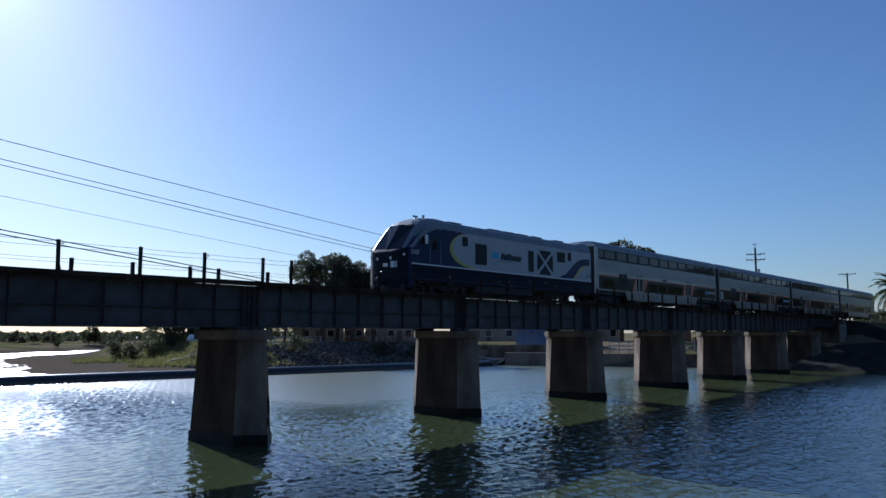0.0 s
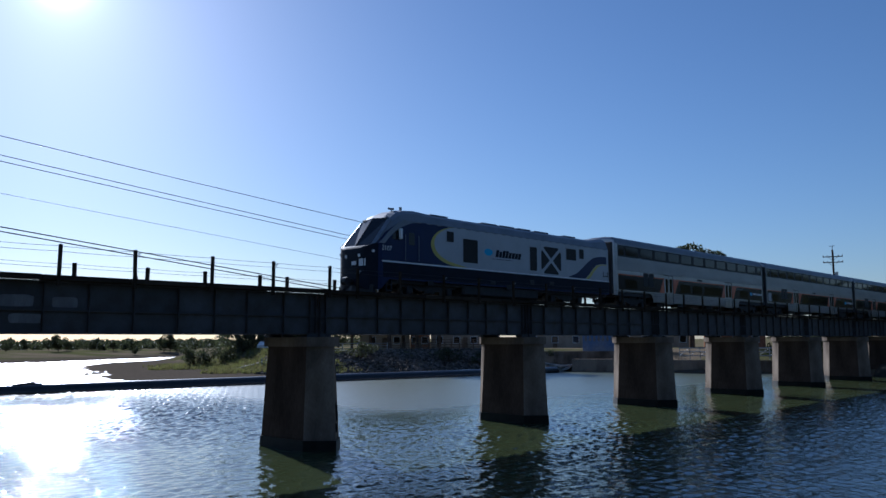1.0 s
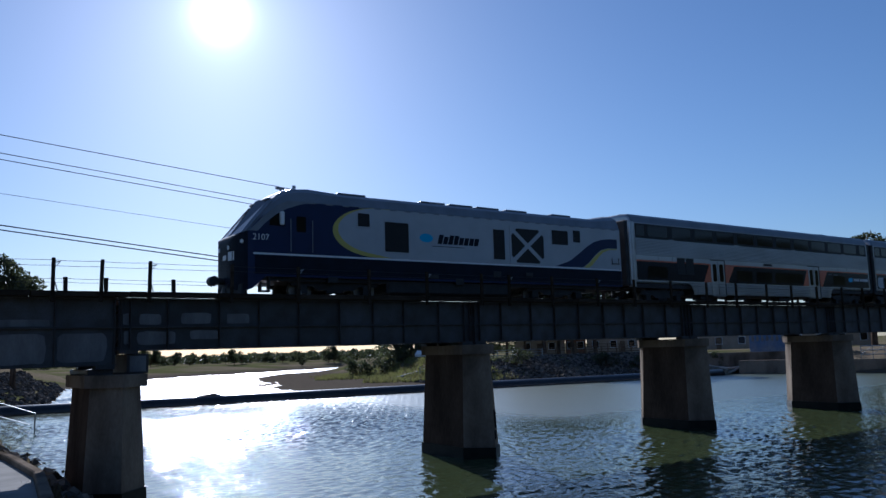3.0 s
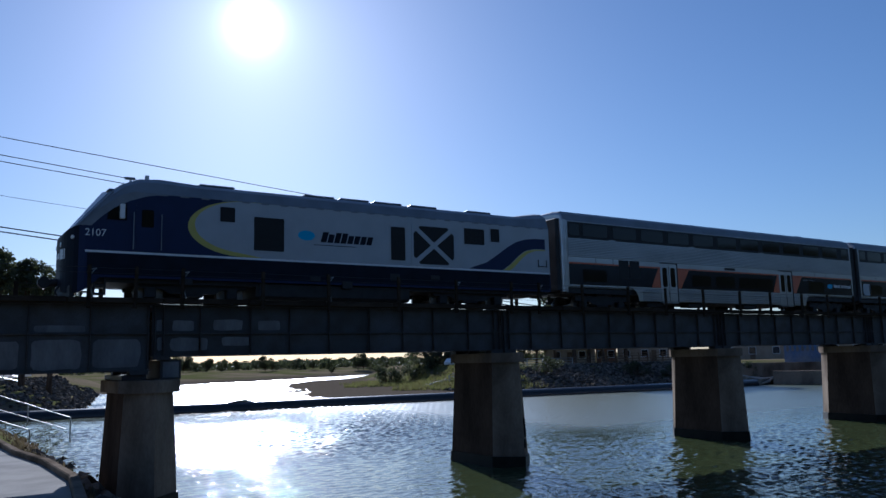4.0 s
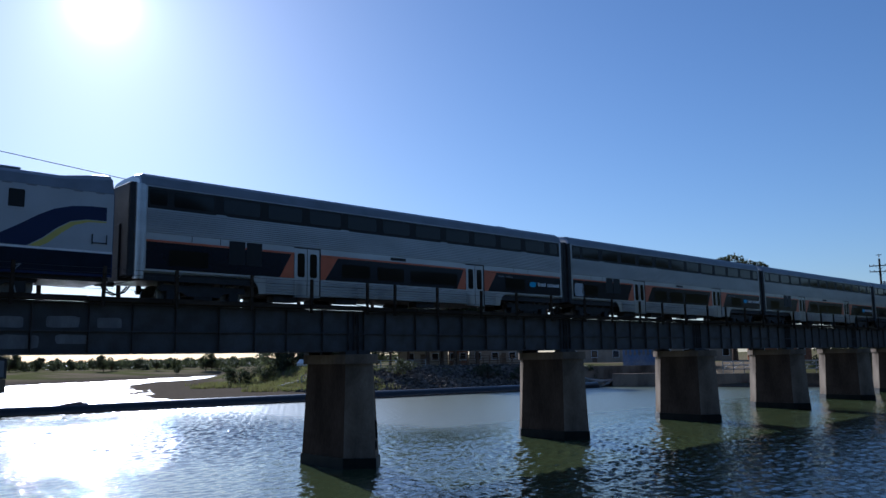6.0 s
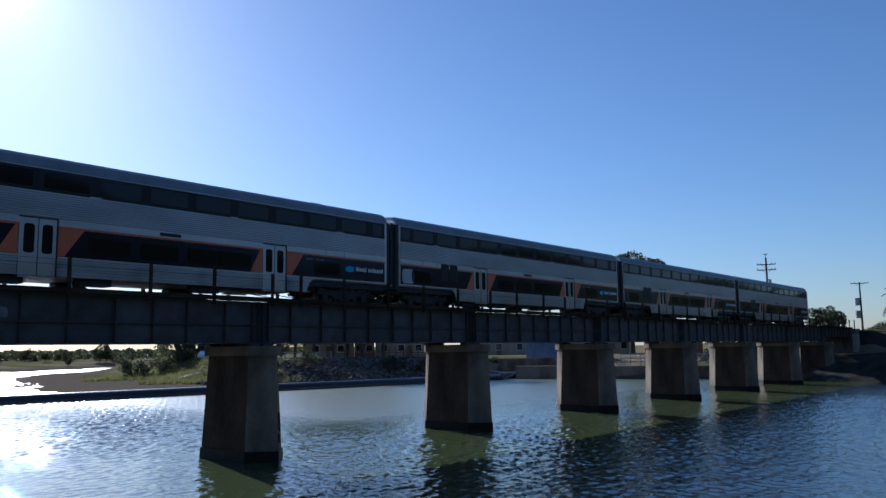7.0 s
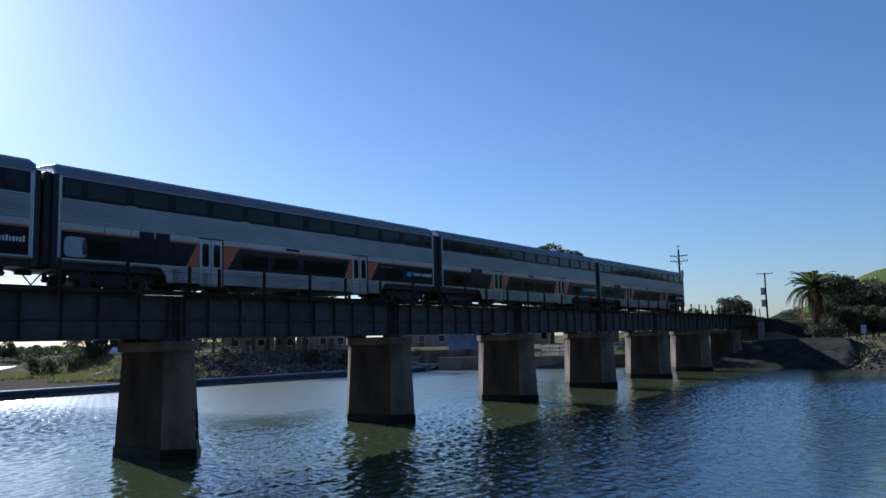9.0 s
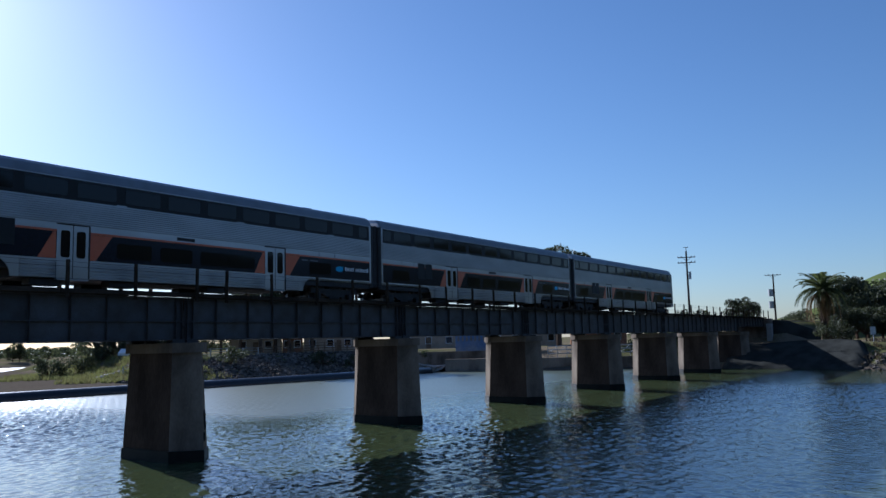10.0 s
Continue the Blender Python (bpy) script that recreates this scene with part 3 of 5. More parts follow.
def bogie(parent, xa, xb, r, frame_z):
    bm = bmesh.new()
    for s in (-1, 1):
        y = s * 1.02
        pts = [(xa - 0.55, frame_z), (xa - 0.5, frame_z - 0.12), (xa + 0.4, frame_z - 0.14), (xa + 0.65, frame_z - 0.3), (xb - 0.65, frame_z - 0.3), (xb - 0.4, frame_z - 0.14), (xb + 0.5, frame_z - 0.12), (xb + 0.55, frame_z), (xb + 0.4, frame_z + 0.12), (xa - 0.4, frame_z + 0.12)]
        extrude_xz(bm, pts, y - 0.09, y + 0.09)
        for x in (xa, xb):
            box(bm, x - 0.2, x + 0.2, y - 0.12, y + 0.16, r - 0.2, frame_z - 0.05, bevel=0.03)
            tube(bm, (x - 0.42, y + 0.02, frame_z - 0.05), (x - 0.42, y + 0.02, frame_z + 0.3), 0.10, None, 10)
            tube(bm, (x + 0.42, y + 0.02, frame_z - 0.05), (x + 0.42, y + 0.02, frame_z + 0.3), 0.10, None, 10)
        m = (xa + xb) / 2
        box(bm, m - 0.4, m + 0.4, y - 0.06, y + 0.12, frame_z - 0.42, frame_z + 0.25, bevel=0.03)
    box(bm, (xa + xb) / 2 - 0.3, (xa + xb) / 2 + 0.3, -1.0, 1.0, frame_z - 0.2, frame_z + 0.25)
    return part("bogie_frame", bm, M["black"], parent, "black bogie frame")


def arc(cx, cz, a, b, d0, d1, n=14):
    return [(cx + a * math.cos(radians(d0 + (d1 - d0) * k / n)), cz + b * math.sin(radians(d0 + (d1 - d0) * k / n))) for k in range(n + 1)]


def rounded(x0, x1, z0, z1, r):
    pts = []
    for cx, cz, a in ((x1 - r, z1 - r, 0), (x0 + r, z1 - r, 90), (x0 + r, z0 + r, 180), (x1 - r, z0 + r, 270)):
        pts += [(cx + r * math.cos(radians(a + 30 * k)), cz + r * math.sin(radians(a + 30 * k))) for k in range(4)]
    return pts


def ring_frame(x0, x1, z0, z1, w, y0, y1):
    return boxes((x0 - w, x1 + w, y0, y1, z1, z1 + w), (x0 - w, x1 + w, y0, y1, z0 - w, z0), (x0 - w, x0, y0, y1, z0, z1), (x1, x1 + w, y0, y1, z0, z1))


def build_locomotive():
    t = thing("locomotive", "blue and silver-grey diesel locomotive with yellow curve", "locomotive")
    W = 1.5
    # body in navy up to the roof's edge
    def front_ring(x, w, zb, zs):
        return [(x, -w, zb), (x, -w, zs), (x, -w * 0.7, zs + 0.02), (x, w * 0.7, zs + 0.02), (x, w, zs), (x, w, zb)]

    nose = [(0.82, 0.36, 0.7, 2.2), (0.84, 0.6, 0.6, 2.36), (0.88, 0.8, 0.5, 2.48), (0.95, 1.0, 0.43, 2.56), (1.03, 1.16, 0.42, 2.62), (1.13, 1.32, 0.42, 2.67), (1.26, 1.43, 0.42, 2.70)]
    part("nose", loft([front_ring(*q) for q in nose]), M["skirt"], t, "dark rounded nose")
    rings = []
    for x, w, zb, zs in ((1.26, 1.43, 0.42, 2.70), (1.45, W, 0.5, 2.85), (1.95, W, 0.95, 3.38), (2.6, W, 0.95, 3.84), (3.4, W, 0.95, 3.99), (21.95, W, 0.95, 3.99)):
        rings.append(front_ring(x, w, zb, zs))
    part("body", loft(rings), M["navy"], t)
    # roof and cab hood
    rr = []
    for x, w, zs, zt, wt in ((1.5, 1.22, 2.75, 3.1, 0.82), (1.9, 1.36, 3.15, 3.66, 0.92), (2.3, 1.46, 3.5, 4.1, 1.0), (2.7, 1.49, 3.82, 4.42, 1.04), (3.2, W + 0.006, 3.95, 4.62, 1.12), (3.9, W + 0.006, 3.98, 4.68, 1.15), (5.6, W + 0.006, 3.98, 4.58, 1.12), (20.2, W + 0.006, 3.98, 4.58, 1.12), (21.3, W + 0.006, 3.98, 4.78, 1.05), (21.93, W + 0.006, 3.98, 4.88, 0.95)):
        rr.append(section(w, zs - 0.06, zs, zt, wt, x))
    roof = part("roof", loft(rr), M["roof_grey"], t, "grey roof with ribbed edge")
    for s in (-1, 1):
        y0, y1 = sorted((s * (W - 0.01), s * (W + 0.004)))
        q0, q1 = sorted((s * (W - 0.01), s * (W + 0.008)))
        e0, e1 = sorted((s * (W - 0.01), s * (W + 0.012)))
        # pillar beside the windscreen
        pts = [(1.24, 2.70), (1.62, 2.70), (1.95, 3.05), (2.35, 3.38), (2.85, 3.66), (3.4, 3.86), (4.0, 3.985), (2.95, 3.985), (2.55, 3.84), (1.95, 3.38), (1.5, 2.92)]
        part("pillar", plate(pts, e0, e1), M["roof_grey"], t, "grey windscreen pillar")
        # yellow curve, grey flank
        yel = arc(7.0, 2.93, 2.15, 1.06, 94, 268, 24) + [(7.6, 1.87), (7.6, 3.99)]
        part("yellow_curve", plate(yel, y0, y1), M["yellow"], t, "yellow curved stripe")
        gry = arc(7.12, 3.0, 2.02, 0.985, 90, 250, 24) + [(7.7, 1.87), (21.93, 1.87), (21.93, 3.97), (7.1, 3.97)]
        part("flank", plate(gry, q0, q1), M["body_grey"], t, "silver-grey flank panel")
        part("waist_line", boxes((1.45, 21.93, e0, e1, 1.79, 1.865)), M["white"], t, "white waist line")
        sw = [(17.2, 1.88), (18.2, 2.2), (18.9, 2.62), (19.4, 2.95), (19.9, 3.22), (20.5, 3.39), (21.1, 3.45), (21.69, 3.46), (21.69, 2.97), (21.0, 2.96), (20.45, 2.84), (20.0, 2.55), (19.6, 2.2), (19.1, 1.88)]
        part("swoosh", plate(sw, e0, e1), M["navy"], t, "navy swoosh")
        ys = [(19.14, 1.88), (19.62, 2.18), (20.02, 2.53), (20.47, 2.82), (21.0, 2.94), (21.69, 2.95), (21.69, 2.90), (21.05, 2.87), (20.6, 2.72), (20.2, 2.42), (19.75, 2.02), (19.5, 1.88)]
        part("yellow_edge", plate(ys, e0, e1), M["yellow"], t, "thin yellow edge of the swoosh")
        # grilles
        g0, g1 = sorted((s * (W + 0.008), s * (W + 0.014)))
        f0, f1 = sorted((s * (W + 0.008), s * (W + 0.032)))
        for x0, x1, z0, z1 in ((6.01, 6.58, 3.16, 3.72), (7.31, 8.52, 2.15, 3.44), (13.24, 13.94, 2.07, 3.49), (16.98, 18.1, 2.97, 3.69), (18.45, 18.96, 3.15, 3.76)):
            gp = part("grille", plate(rounded(x0, x1, z0, z1, 0.05), g0, g1), M["grille"], t, "dark intake grille")
            part("grille_frame", ring_frame(x0, x1, z0, z1, 0.045, f0, f1), M["body_grey"], gp)
            bm = bmesh.new()
            for k in range(1, int((z1 - z0) / 0.09)):
                box(bm, x0, x1, *sorted((s * (W + 0.013), s * (W + 0.022))), z0 + 0.09 * k, z0 + 0.09 * k + 0.03)
            part("louvres", bm, M["grille"], gp)
        gp = part("grille", plate(rounded(14.27, 16.51, 1.9, 3.69, 0.08), g0, g1), M["grille"], t, "large grille with crossed braces")
        bm = ring_frame(14.35, 16.43, 1.96, 3.62, 0.09, f0, f1)
        for a, b, out in (((14.3, 1.93), (16.48, 3.66), 0.026), ((14.3, 3.66), (16.48, 1.93), 0.022)):
            d = Vector((b[0] - a[0], b[1] - a[1])).normalized() * 0.1
            nx, nz = -d.y, d.x
            extrude_xz(bm, [(a[0] + nx, a[1] + nz), (b[0] + nx, b[1] + nz), (b[0] - nx, b[1] - nz), (a[0] - nx, a[1] - nz)], *sorted((s * (W + 0.008), s * (W + out))))
        for cx, cz in ((14.35, 1.96), (16.43, 1.96), (14.35, 3.62), (16.43, 3.62)):
            ux, uz = math.copysign(0.34, 15.4 - cx), math.copysign(0.34, 2.8 - cz)
            extrude_xz(bm, [(cx, cz), (cx + ux, cz), (cx, cz + uz)], *sorted((s * (W + 0.008), s * (W + 0.029))))
        part("cross_brace", bm, M["body_grey"], gp, "grey crossed braces")
        # cab door, its grab rails, window and mirror
        h0, h1 = sorted((s * (W - 0.01), s * (W + 0.010)))
        dr = part("cab_door", boxes((3.06, 3.84, h0, h1, 1.9, 3.55), bevel=0.004), M["navy"], t, "navy cab door")
        part("door_window", plate(rounded(3.24, 3.66, 2.75, 3.38, 0.06), *sorted((s * (W + 0.009), s * (W + 0.015)))), M["glass"], dr)
        for x in (2.98, 3.92):
            yy = s * (W + 0.06)
            part("grab_rail", tubes(((x, yy, 1.95), (x, yy, 3.25), 0.018), ((x, yy, 3.22), (x, s * W, 3.22), 0.015), ((x, yy, 1.98), (x, s * W, 1.98), 0.015), n=6), M["roof_grey"], t, "grey steel grab rail")
        part("side_window", plate([(2.1, 2.95), (2.75, 2.95), (2.75, 3.55), (2.45, 3.5), (2.15, 3.3)], h0, h1), M["glass"], t, "dark cab side window")
        part("mirror", boxes((2.5, 2.66, *sorted((s * (W + 0.05), s * (W + 0.2))), 2.98, 3.5), bevel=0.02), M["white"], t, "pale wing mirror")
        # lettering as plain slanted bars beside a blue mark
        if s < 0:
            part("blue_mark", plate(arc(9.45, 2.86, 0.36, 0.2, 0, 345, 18), e0, e1), M["cyan"], t, "blue emblem shape")
            for k in range(8):
                x = 10.05 + 0.29 * k
                hgt = 0.42 if k in (0, 2, 3) else 0.34
                bar = part("lettering_bar", plate([(x, 2.63), (x + 0.245, 2.63), (x + 0.245 + hgt * 0.28, 2.63 + hgt), (x + hgt * 0.28, 2.63 + hgt)], e0, e1), M["skirt"], t)
            part("underline", boxes((9.75, 11.6, e0, e1, 2.50, 2.525)), M["skirt"], t)
        # skirt and frame
        k0, k1 = sorted((s * 1.36, s * (W + 0.003)))
        part("side_skirt", boxes((1.5, 21.93, k0, k1, 1.02, 1.785), bevel=0.02), M["skirt"], t, "dark blue frame skirt")
        clip = mesh_of("roof_clip", boxes((0, 0.3, *sorted((s * (W + 0.006), s * (W + 0.03))), 3.93, 4.0)), M["roof_grey"])
        for k in range(24):
            share("roof_clip", clip, t, pose(3.8 + 0.76 * k, 0, 0))
        for x, z0, z1 in ((4.6, 0.75, 1.0), (9.6, 1.05, 1.25), (11.0, 0.8, 1.1), (15.2, 1.3, 1.5), (13.2, 1.2, 1.5)):
            part("equipment_box", boxes((x, x + 0.45, *sorted((s * 1.4, s * 1.53)), z0, z1), bevel=0.02), M["black"], t)
        part("coupling_rail", tubes(((21.2, s * 1.56, 2.1), (21.2, s * 1.56, 2.45), 0.02), ((21.7, s * 1.56, 2.1), (21.7, s * 1.56, 2.45), 0.02), ((21.2, s * 1.56, 2.15), (21.7, s * 1.56, 2.15), 0.02), n=6), M["black"], t)
        part("headlight", tubes(((0.81, s * 0.5, 2.12), (0.92, s * 0.5, 2.12), 0.09), n=14), M["white"], t, "round white headlight")
        part("marker_light", tubes(((1.06, s * 1.29, 2.3), (1.14, s * 1.24, 2.3), 0.07), n=12), M["white"], t, "white marker light")
    # windscreen and nose
    bm = bmesh.new()
    for e in (-1, 1):
        vs = [bm.verts.new(c) for c in ((0.93, e * 0.03, 2.52), (1.1, e * 1.1, 2.64), (2.3, e * 1.0, 4.08), (2.16, e * 0.03, 4.17))]
        f = bm.faces.new(vs)
        r = bmesh.ops.extrude_face_region(bm, geom=[f])
        for v in r["geom"]:
            if isinstance(v, bmesh.types.BMVert):
                v.co += Vector((0.4, 0, -0.25))
    bmesh.ops.recalc_face_normals(bm, faces=bm.faces)
    part("windscreen", bm, M["glass"], t, "raked dark windscreen")
    for e in (-1, 1):
        part("windscreen_pillar", loft([[(1.06, e * 1.09, 2.62), (1.14, e * 1.27, 2.62), (1.3, e * 1.27, 2.6), (1.24, e * 1.09, 2.6)], [(1.66, e * 1.05, 3.36), (1.74, e * 1.25, 3.34), (1.94, e * 1.25, 3.28), (1.88, e * 1.05, 3.3)], [(2.24, e * 0.98, 4.05), (2.32, e * 1.2, 4.0), (2.6, e * 1.2, 3.96), (2.52, e * 0.98, 3.98)]]), M["roof_grey"], t, "grey windscreen pillar")
    part("windscreen_frame", boxes((2.2, 2.6, -0.92, 0.92, 4.05, 4.17), bevel=0.05), M["roof_grey"], t)
    part("nose_plate", plate([(-0.2, 1.6), (0.2, 1.6), (0.2, 1.95), (-0.2, 1.95)], -0.003, 0.003), M["white"], t, "pale emblem panel on the nose").matrix_basis = pose(0.86, -0.70, 0, 0, 0, -76)
    part("nose_plate", boxes((0.805, 0.85, -0.3, 0.05, 1.66, 1.85)), M["white"], t, "pale emblem panel on the nose")
    part("coupler", tubes(((0.4, 0, 0.85), (1.0, 0, 0.85), 0.14), ((0.4, -0.16, 0.85), (0.4, 0.18, 0.85), 0.2), n=10), M["black"], t, "black coupler")
    part("plough", loft([[(0.72, 0, 0.14), (1.05, -1.3, 0.14), (1.2, -1.3, 0.14), (0.92, 0, 0.14), (1.2, 1.3, 0.14), (1.05, 1.3, 0.14)], [(0.8, 0, 0.66), (1.05, -1.3, 0.66), (1.2, -1.3, 0.66), (0.97, 0, 0.66), (1.2, 1.3, 0.66), (1.05, 1.3, 0.66)]]), M["black"], t, "black snow plough")
    part("air_hose", tubes(((0.9, -0.5, 0.8), (0.7, -0.5, 0.5), 0.03), ((0.7, -0.5, 0.5), (0.8, -0.45, 0.3), 0.03), n=6), M["black"], t)
    for y0, y1 in ((-1.46, -1.2), (1.2, 1.46)):
        part("cab_steps", boxes((1.8, 2.1, y0, y1, 0.35, 0.42), (1.8, 2.1, y0, y1, 0.65, 0.7), (1.75, 1.8, y0, y1, 0.35, 1.0), (2.1, 2.15, y0, y1, 0.35, 1.0)), M["black"], t, "black cab steps")
    part("fuel_tank", boxes((7.5, 14.3, -1.35, 1.35, 0.32, 1.02), bevel=0.12), M["black"], t, "black underfloor tank")
    part("underframe", boxes((1.5, 21.9, -1.3, 1.3, 0.8, 1.1)), M["black"], t)
    for x in (5.4, 9.6, 11.2, 12.8, 14.6, 17.6):
        part("roof_hatch", boxes((x, x + 1.35, -0.95, 0.95, 4.55, 4.64), bevel=0.03), M["roof_grey"], t)
    part("roof_recess", boxes((3.9, 4.6, -1.36, -1.1, 4.18, 4.33)), M["black"], t)
    part("horn", tubes(((2.85, -0.4, 4.7), (3.2, -0.4, 4.7), 0.06), ((3.05, -0.4, 4.4), (3.05, -0.4, 4.7), 0.04), n=8), M["metal"], t)
    part("antenna", tubes(((3.6, -0.5, 4.58), (3.6, -0.5, 4.84), 0.08), n=8), M["metal"], t, "pale round antenna")
    bogie(t, 3.69, 6.63, 0.51, 0.78)
    bogie(t, 16.08, 19.05, 0.51, 0.78)
    for x in (3.69, 6.63, 16.08, 19.05):
        wheelset(t, x, 0.51)
    part("rear_coupler", tubes(((21.9, 0, 0.85), (22.6, 0, 0.85), 0.1), n=8), M["black"], t, "black coupler")
    for y in (-0.5, -0.8):
        part("rear_hose", tubes(((21.9, y, 0.8), (22.1, y, 0.52), 0.03), ((22.1, y, 0.52), (22.4, y, 0.4), 0.03), ((22.4, y, 0.4), (22.7, y, 0.5), 0.03), ((22.7, y, 0.5), (22.9, y, 0.75), 0.03), n=8), M["black"], t, "sagging black air hose")
    # fleet number on the cab side
    cu = bpy.data.curves.new("number", "FONT")
    cu.body, cu.size, cu.extrude = "2107", 0.34, 0.003
    cu.materials.append(M["white"])
    ob = new("fleet_number", cu)
    ob.parent = t
    ob.matrix_basis = pose(1.42, -W - 0.004, 2.36, 90, 0, 0)
    tagged(ob, "pale fleet number")
    return t


def fluted(x0, x1, z0, z1, pitch, y, s):
    """A corrugated stainless panel."""
    prof = []
    k = max(2, round((z1 - z0) / pitch))
    st = (z1 - z0) / k
    for i in range(k):
        z = z0 + i * st
        prof += [(0.0, z), (0.036, z + st * 0.25), (0.036, z + st * 0.6), (0.0, z + st * 0.86)]
    prof.append((0.0, z1))
    bm = bmesh.new()
    a = [bm.verts.new((x0, s * (y + d), z)) for d, z in prof]
    b = [bm.verts.new((x1, s * (y + d), z)) for d, z in prof]
    for i in range(len(prof) - 1):
        bm.faces.new((a[i], a[i + 1], b[i + 1], b[i]))
    bmesh.ops.recalc_face_normals(bm, faces=bm.faces)
    return bm


CAR_L = 25.91


def build_car():
    t = thing("passenger_car", "stainless bilevel passenger car with navy and orange band", "passenger car", "passenger cars of the train")
    W = 1.5
    E0, E1 = 0.16, 25.42
    ends = [(E0, 0.93, 4.9), (E0 + 0.05, 0.97, 5.0), (E0 + 0.2, 1.0, 5.08), (E1 - 0.2, 1.0, 5.08), (E1 - 0.05, 0.97, 5.0), (E1, 0.93, 4.9)]
    part("body", loft([section(W * k, 1.22, 4.50, zt, 1.12 * k, x) for x, k, zt in ends]), M["stainless"], t)
    part("roof", loft([section(W * k + 0.006, 4.48, 4.52, zt + 0.006, 1.12 * k, x) for x, k, zt in ends[1:-1]]), M["roof_grey"], t, "dull grey roof")
    part("floor_frame", boxes((5.45, 19.55, -1.44, 1.44, 0.62, 1.25)), M["black"], t)
    part("end_frame", boxes((E0 + 0.1, 5.5, -1.35, 1.35, 0.95, 1.25)), M["black"], t)
    part("end_frame", boxes((19.5, E1 - 0.1, -1.35, 1.35, 0.95, 1.25)), M["black"], t)
    for x0, x1 in ((-0.26, E0 + 0.02), (E1 - 0.02, E1 + 0.26)):
        part("diaphragm", boxes((x0, x1, -0.62, 0.62, 0.95, 3.1), bevel=0.03), M["black"], t, "black end diaphragm")
        # black sheet stands in for the shade between cars
        part("end_shroud", boxes((x0 + 0.06, x1 - 0.06, -1.34, 1.34, 1.05, 4.62), bevel=0.05), M["black"], t, "added black sheet darkening the gap between cars")
    for s in (-1, 1):
        lay = lambda a, b: sorted((s * (W + a), s * (W + b)))
        # upper deck: dark band with panes
        ub = part("window_band", boxes((0.42, 25.1, *lay(-0.01, 0.006), 3.66, 4.475)), M["grille"], t, "dark upper window band")
        me = mesh_of("pane", plate(rounded(0, 1.66, 3.79, 4.38, 0.09), *lay(0.004, 0.012)), M["glass"])
        small = mesh_of("pane", plate(rounded(0, 0.68, 3.79, 4.38, 0.09), *lay(0.004, 0.012)), M["glass"])
        share("pane", small, ub, pose(0.5, 0, 0))
        for k in range(11):
            share("pane", me, ub, pose(1.45 + 2.06 * k, 0, 0))
        share("pane", small, ub, pose(24.2, 0, 0))
        # fluted steel
        part("fluted_panel", fluted(0.42, 25.1, 2.73, 3.65, 0.084, W + 0.002, s), M["stainless"], t, "corrugated stainless panel")
        for x0, x1 in ((5.5, 6.84), (8.18, 17.24), (18.62, 19.5)):
            part("fluted_skirt", fluted(x0, x1, 0.62, 1.30, 0.11, W + 0.002, s), M["stainless"], t, "corrugated stainless skirt")
        part("letter_board", boxes((0.42, 25.1, *lay(-0.01, 0.008), 2.47, 2.725)), M["stainless"], t)
        part("orange_line", boxes((0.42, 25.1, *lay(-0.01, 0.007), 2.39, 2.468)), M["orange"], t, "orange pinstripe")
        part("navy_band", boxes((0.42, 25.1, *lay(-0.01, 0.005), 1.36, 2.388)), M["band"], t, "dark navy lower band")
        part("band_sill", boxes((0.42, 25.1, *lay(-0.01, 0.016), 1.29, 1.358)), M["stainless"], t)
        # orange slanted fields beside the doors
        for pts in ([(6.15, 1.37), (6.84, 1.37), (6.84, 2.38), (6.72, 2.38)], [(8.18, 1.37), (8.45, 1.37), (9.15, 2.38), (8.18, 2.38)], [(16.6, 1.37), (17.24, 1.37), (17.24, 2.38), (17.1, 2.38)], [(18.62, 1.37), (18.9, 1.37), (19.6, 2.38), (18.62, 2.38)]):
            part("orange_field", plate(pts, *lay(0.0, 0.009)), M["orange"], t, "orange-red slanted field")
        # doors
        for x in (6.87, 17.27):
            dr = part("door", boxes((x, x + 0.63, *lay(-0.01, 0.012), 0.64, 2.66), (x + 0.66, x + 1.28, *lay(-0.01, 0.012), 0.64, 2.66), bevel=0.004), M["stainless"], t, "pair of stainless sliding doors")
            for xx in (x + 0.15, x + 0.78):
                part("door_window", plate(rounded(xx, xx + 0.37, 1.42, 2.46, 0.1), *lay(0.011, 0.017)), M["glass"], dr)
            part("door_frame", boxes((x - 0.03, x + 1.33, *lay(0.0, 0.035), 2.665, 2.715), (x + 1.285, x + 1.335, *lay(0.0, 0.035), 0.64, 2.665), (x + 0.632, x + 0.658, *lay(0.0, 0.02), 0.64, 2.665)), M["black"], dr)
            part("step", boxes((x, x + 1.28, *lay(-0.1, 0.06), 0.56, 0.62)), M["metal"], dr)
        # lower windows
        lw = mesh_of("lower_window", plate(rounded(0, 1.62, 1.52, 2.14, 0.09), *lay(0.004, 0.012)), M["glass"])
        for x in (9.35, 11.4, 13.45, 15.0):
            share("lower_window", lw, t, pose(x, 0, 0))
        for x in (1.3, 20.3):
            share("lower_window", lw, t, pose(x, 0, 0))
        vt = part("vent", boxes((3.8, 4.52, *lay(0, 0.014), 1.75, 2.70), (4.58, 5.3, *lay(0, 0.014), 1.75, 2.70)), M["grille"], t, "dark louvred vents")
        part("destination_sign", boxes((12.2, 13.15, *lay(0, 0.012), 2.52, 2.66)), M["grille"], t, "dark destination sign")
        part("speaker_grille", boxes((7.75, 8.0, *lay(0, 0.025), 2.92, 3.12), (18.2, 18.45, *lay(0, 0.025), 2.92, 3.12)), M["metal"], t)
        for x in (2.2, 3.4, 21.0, 22.2):
            part("panel_seam", boxes((x, x + 0.03, *lay(0, 0.011), 2.48, 2.72)), M["grille"], t)
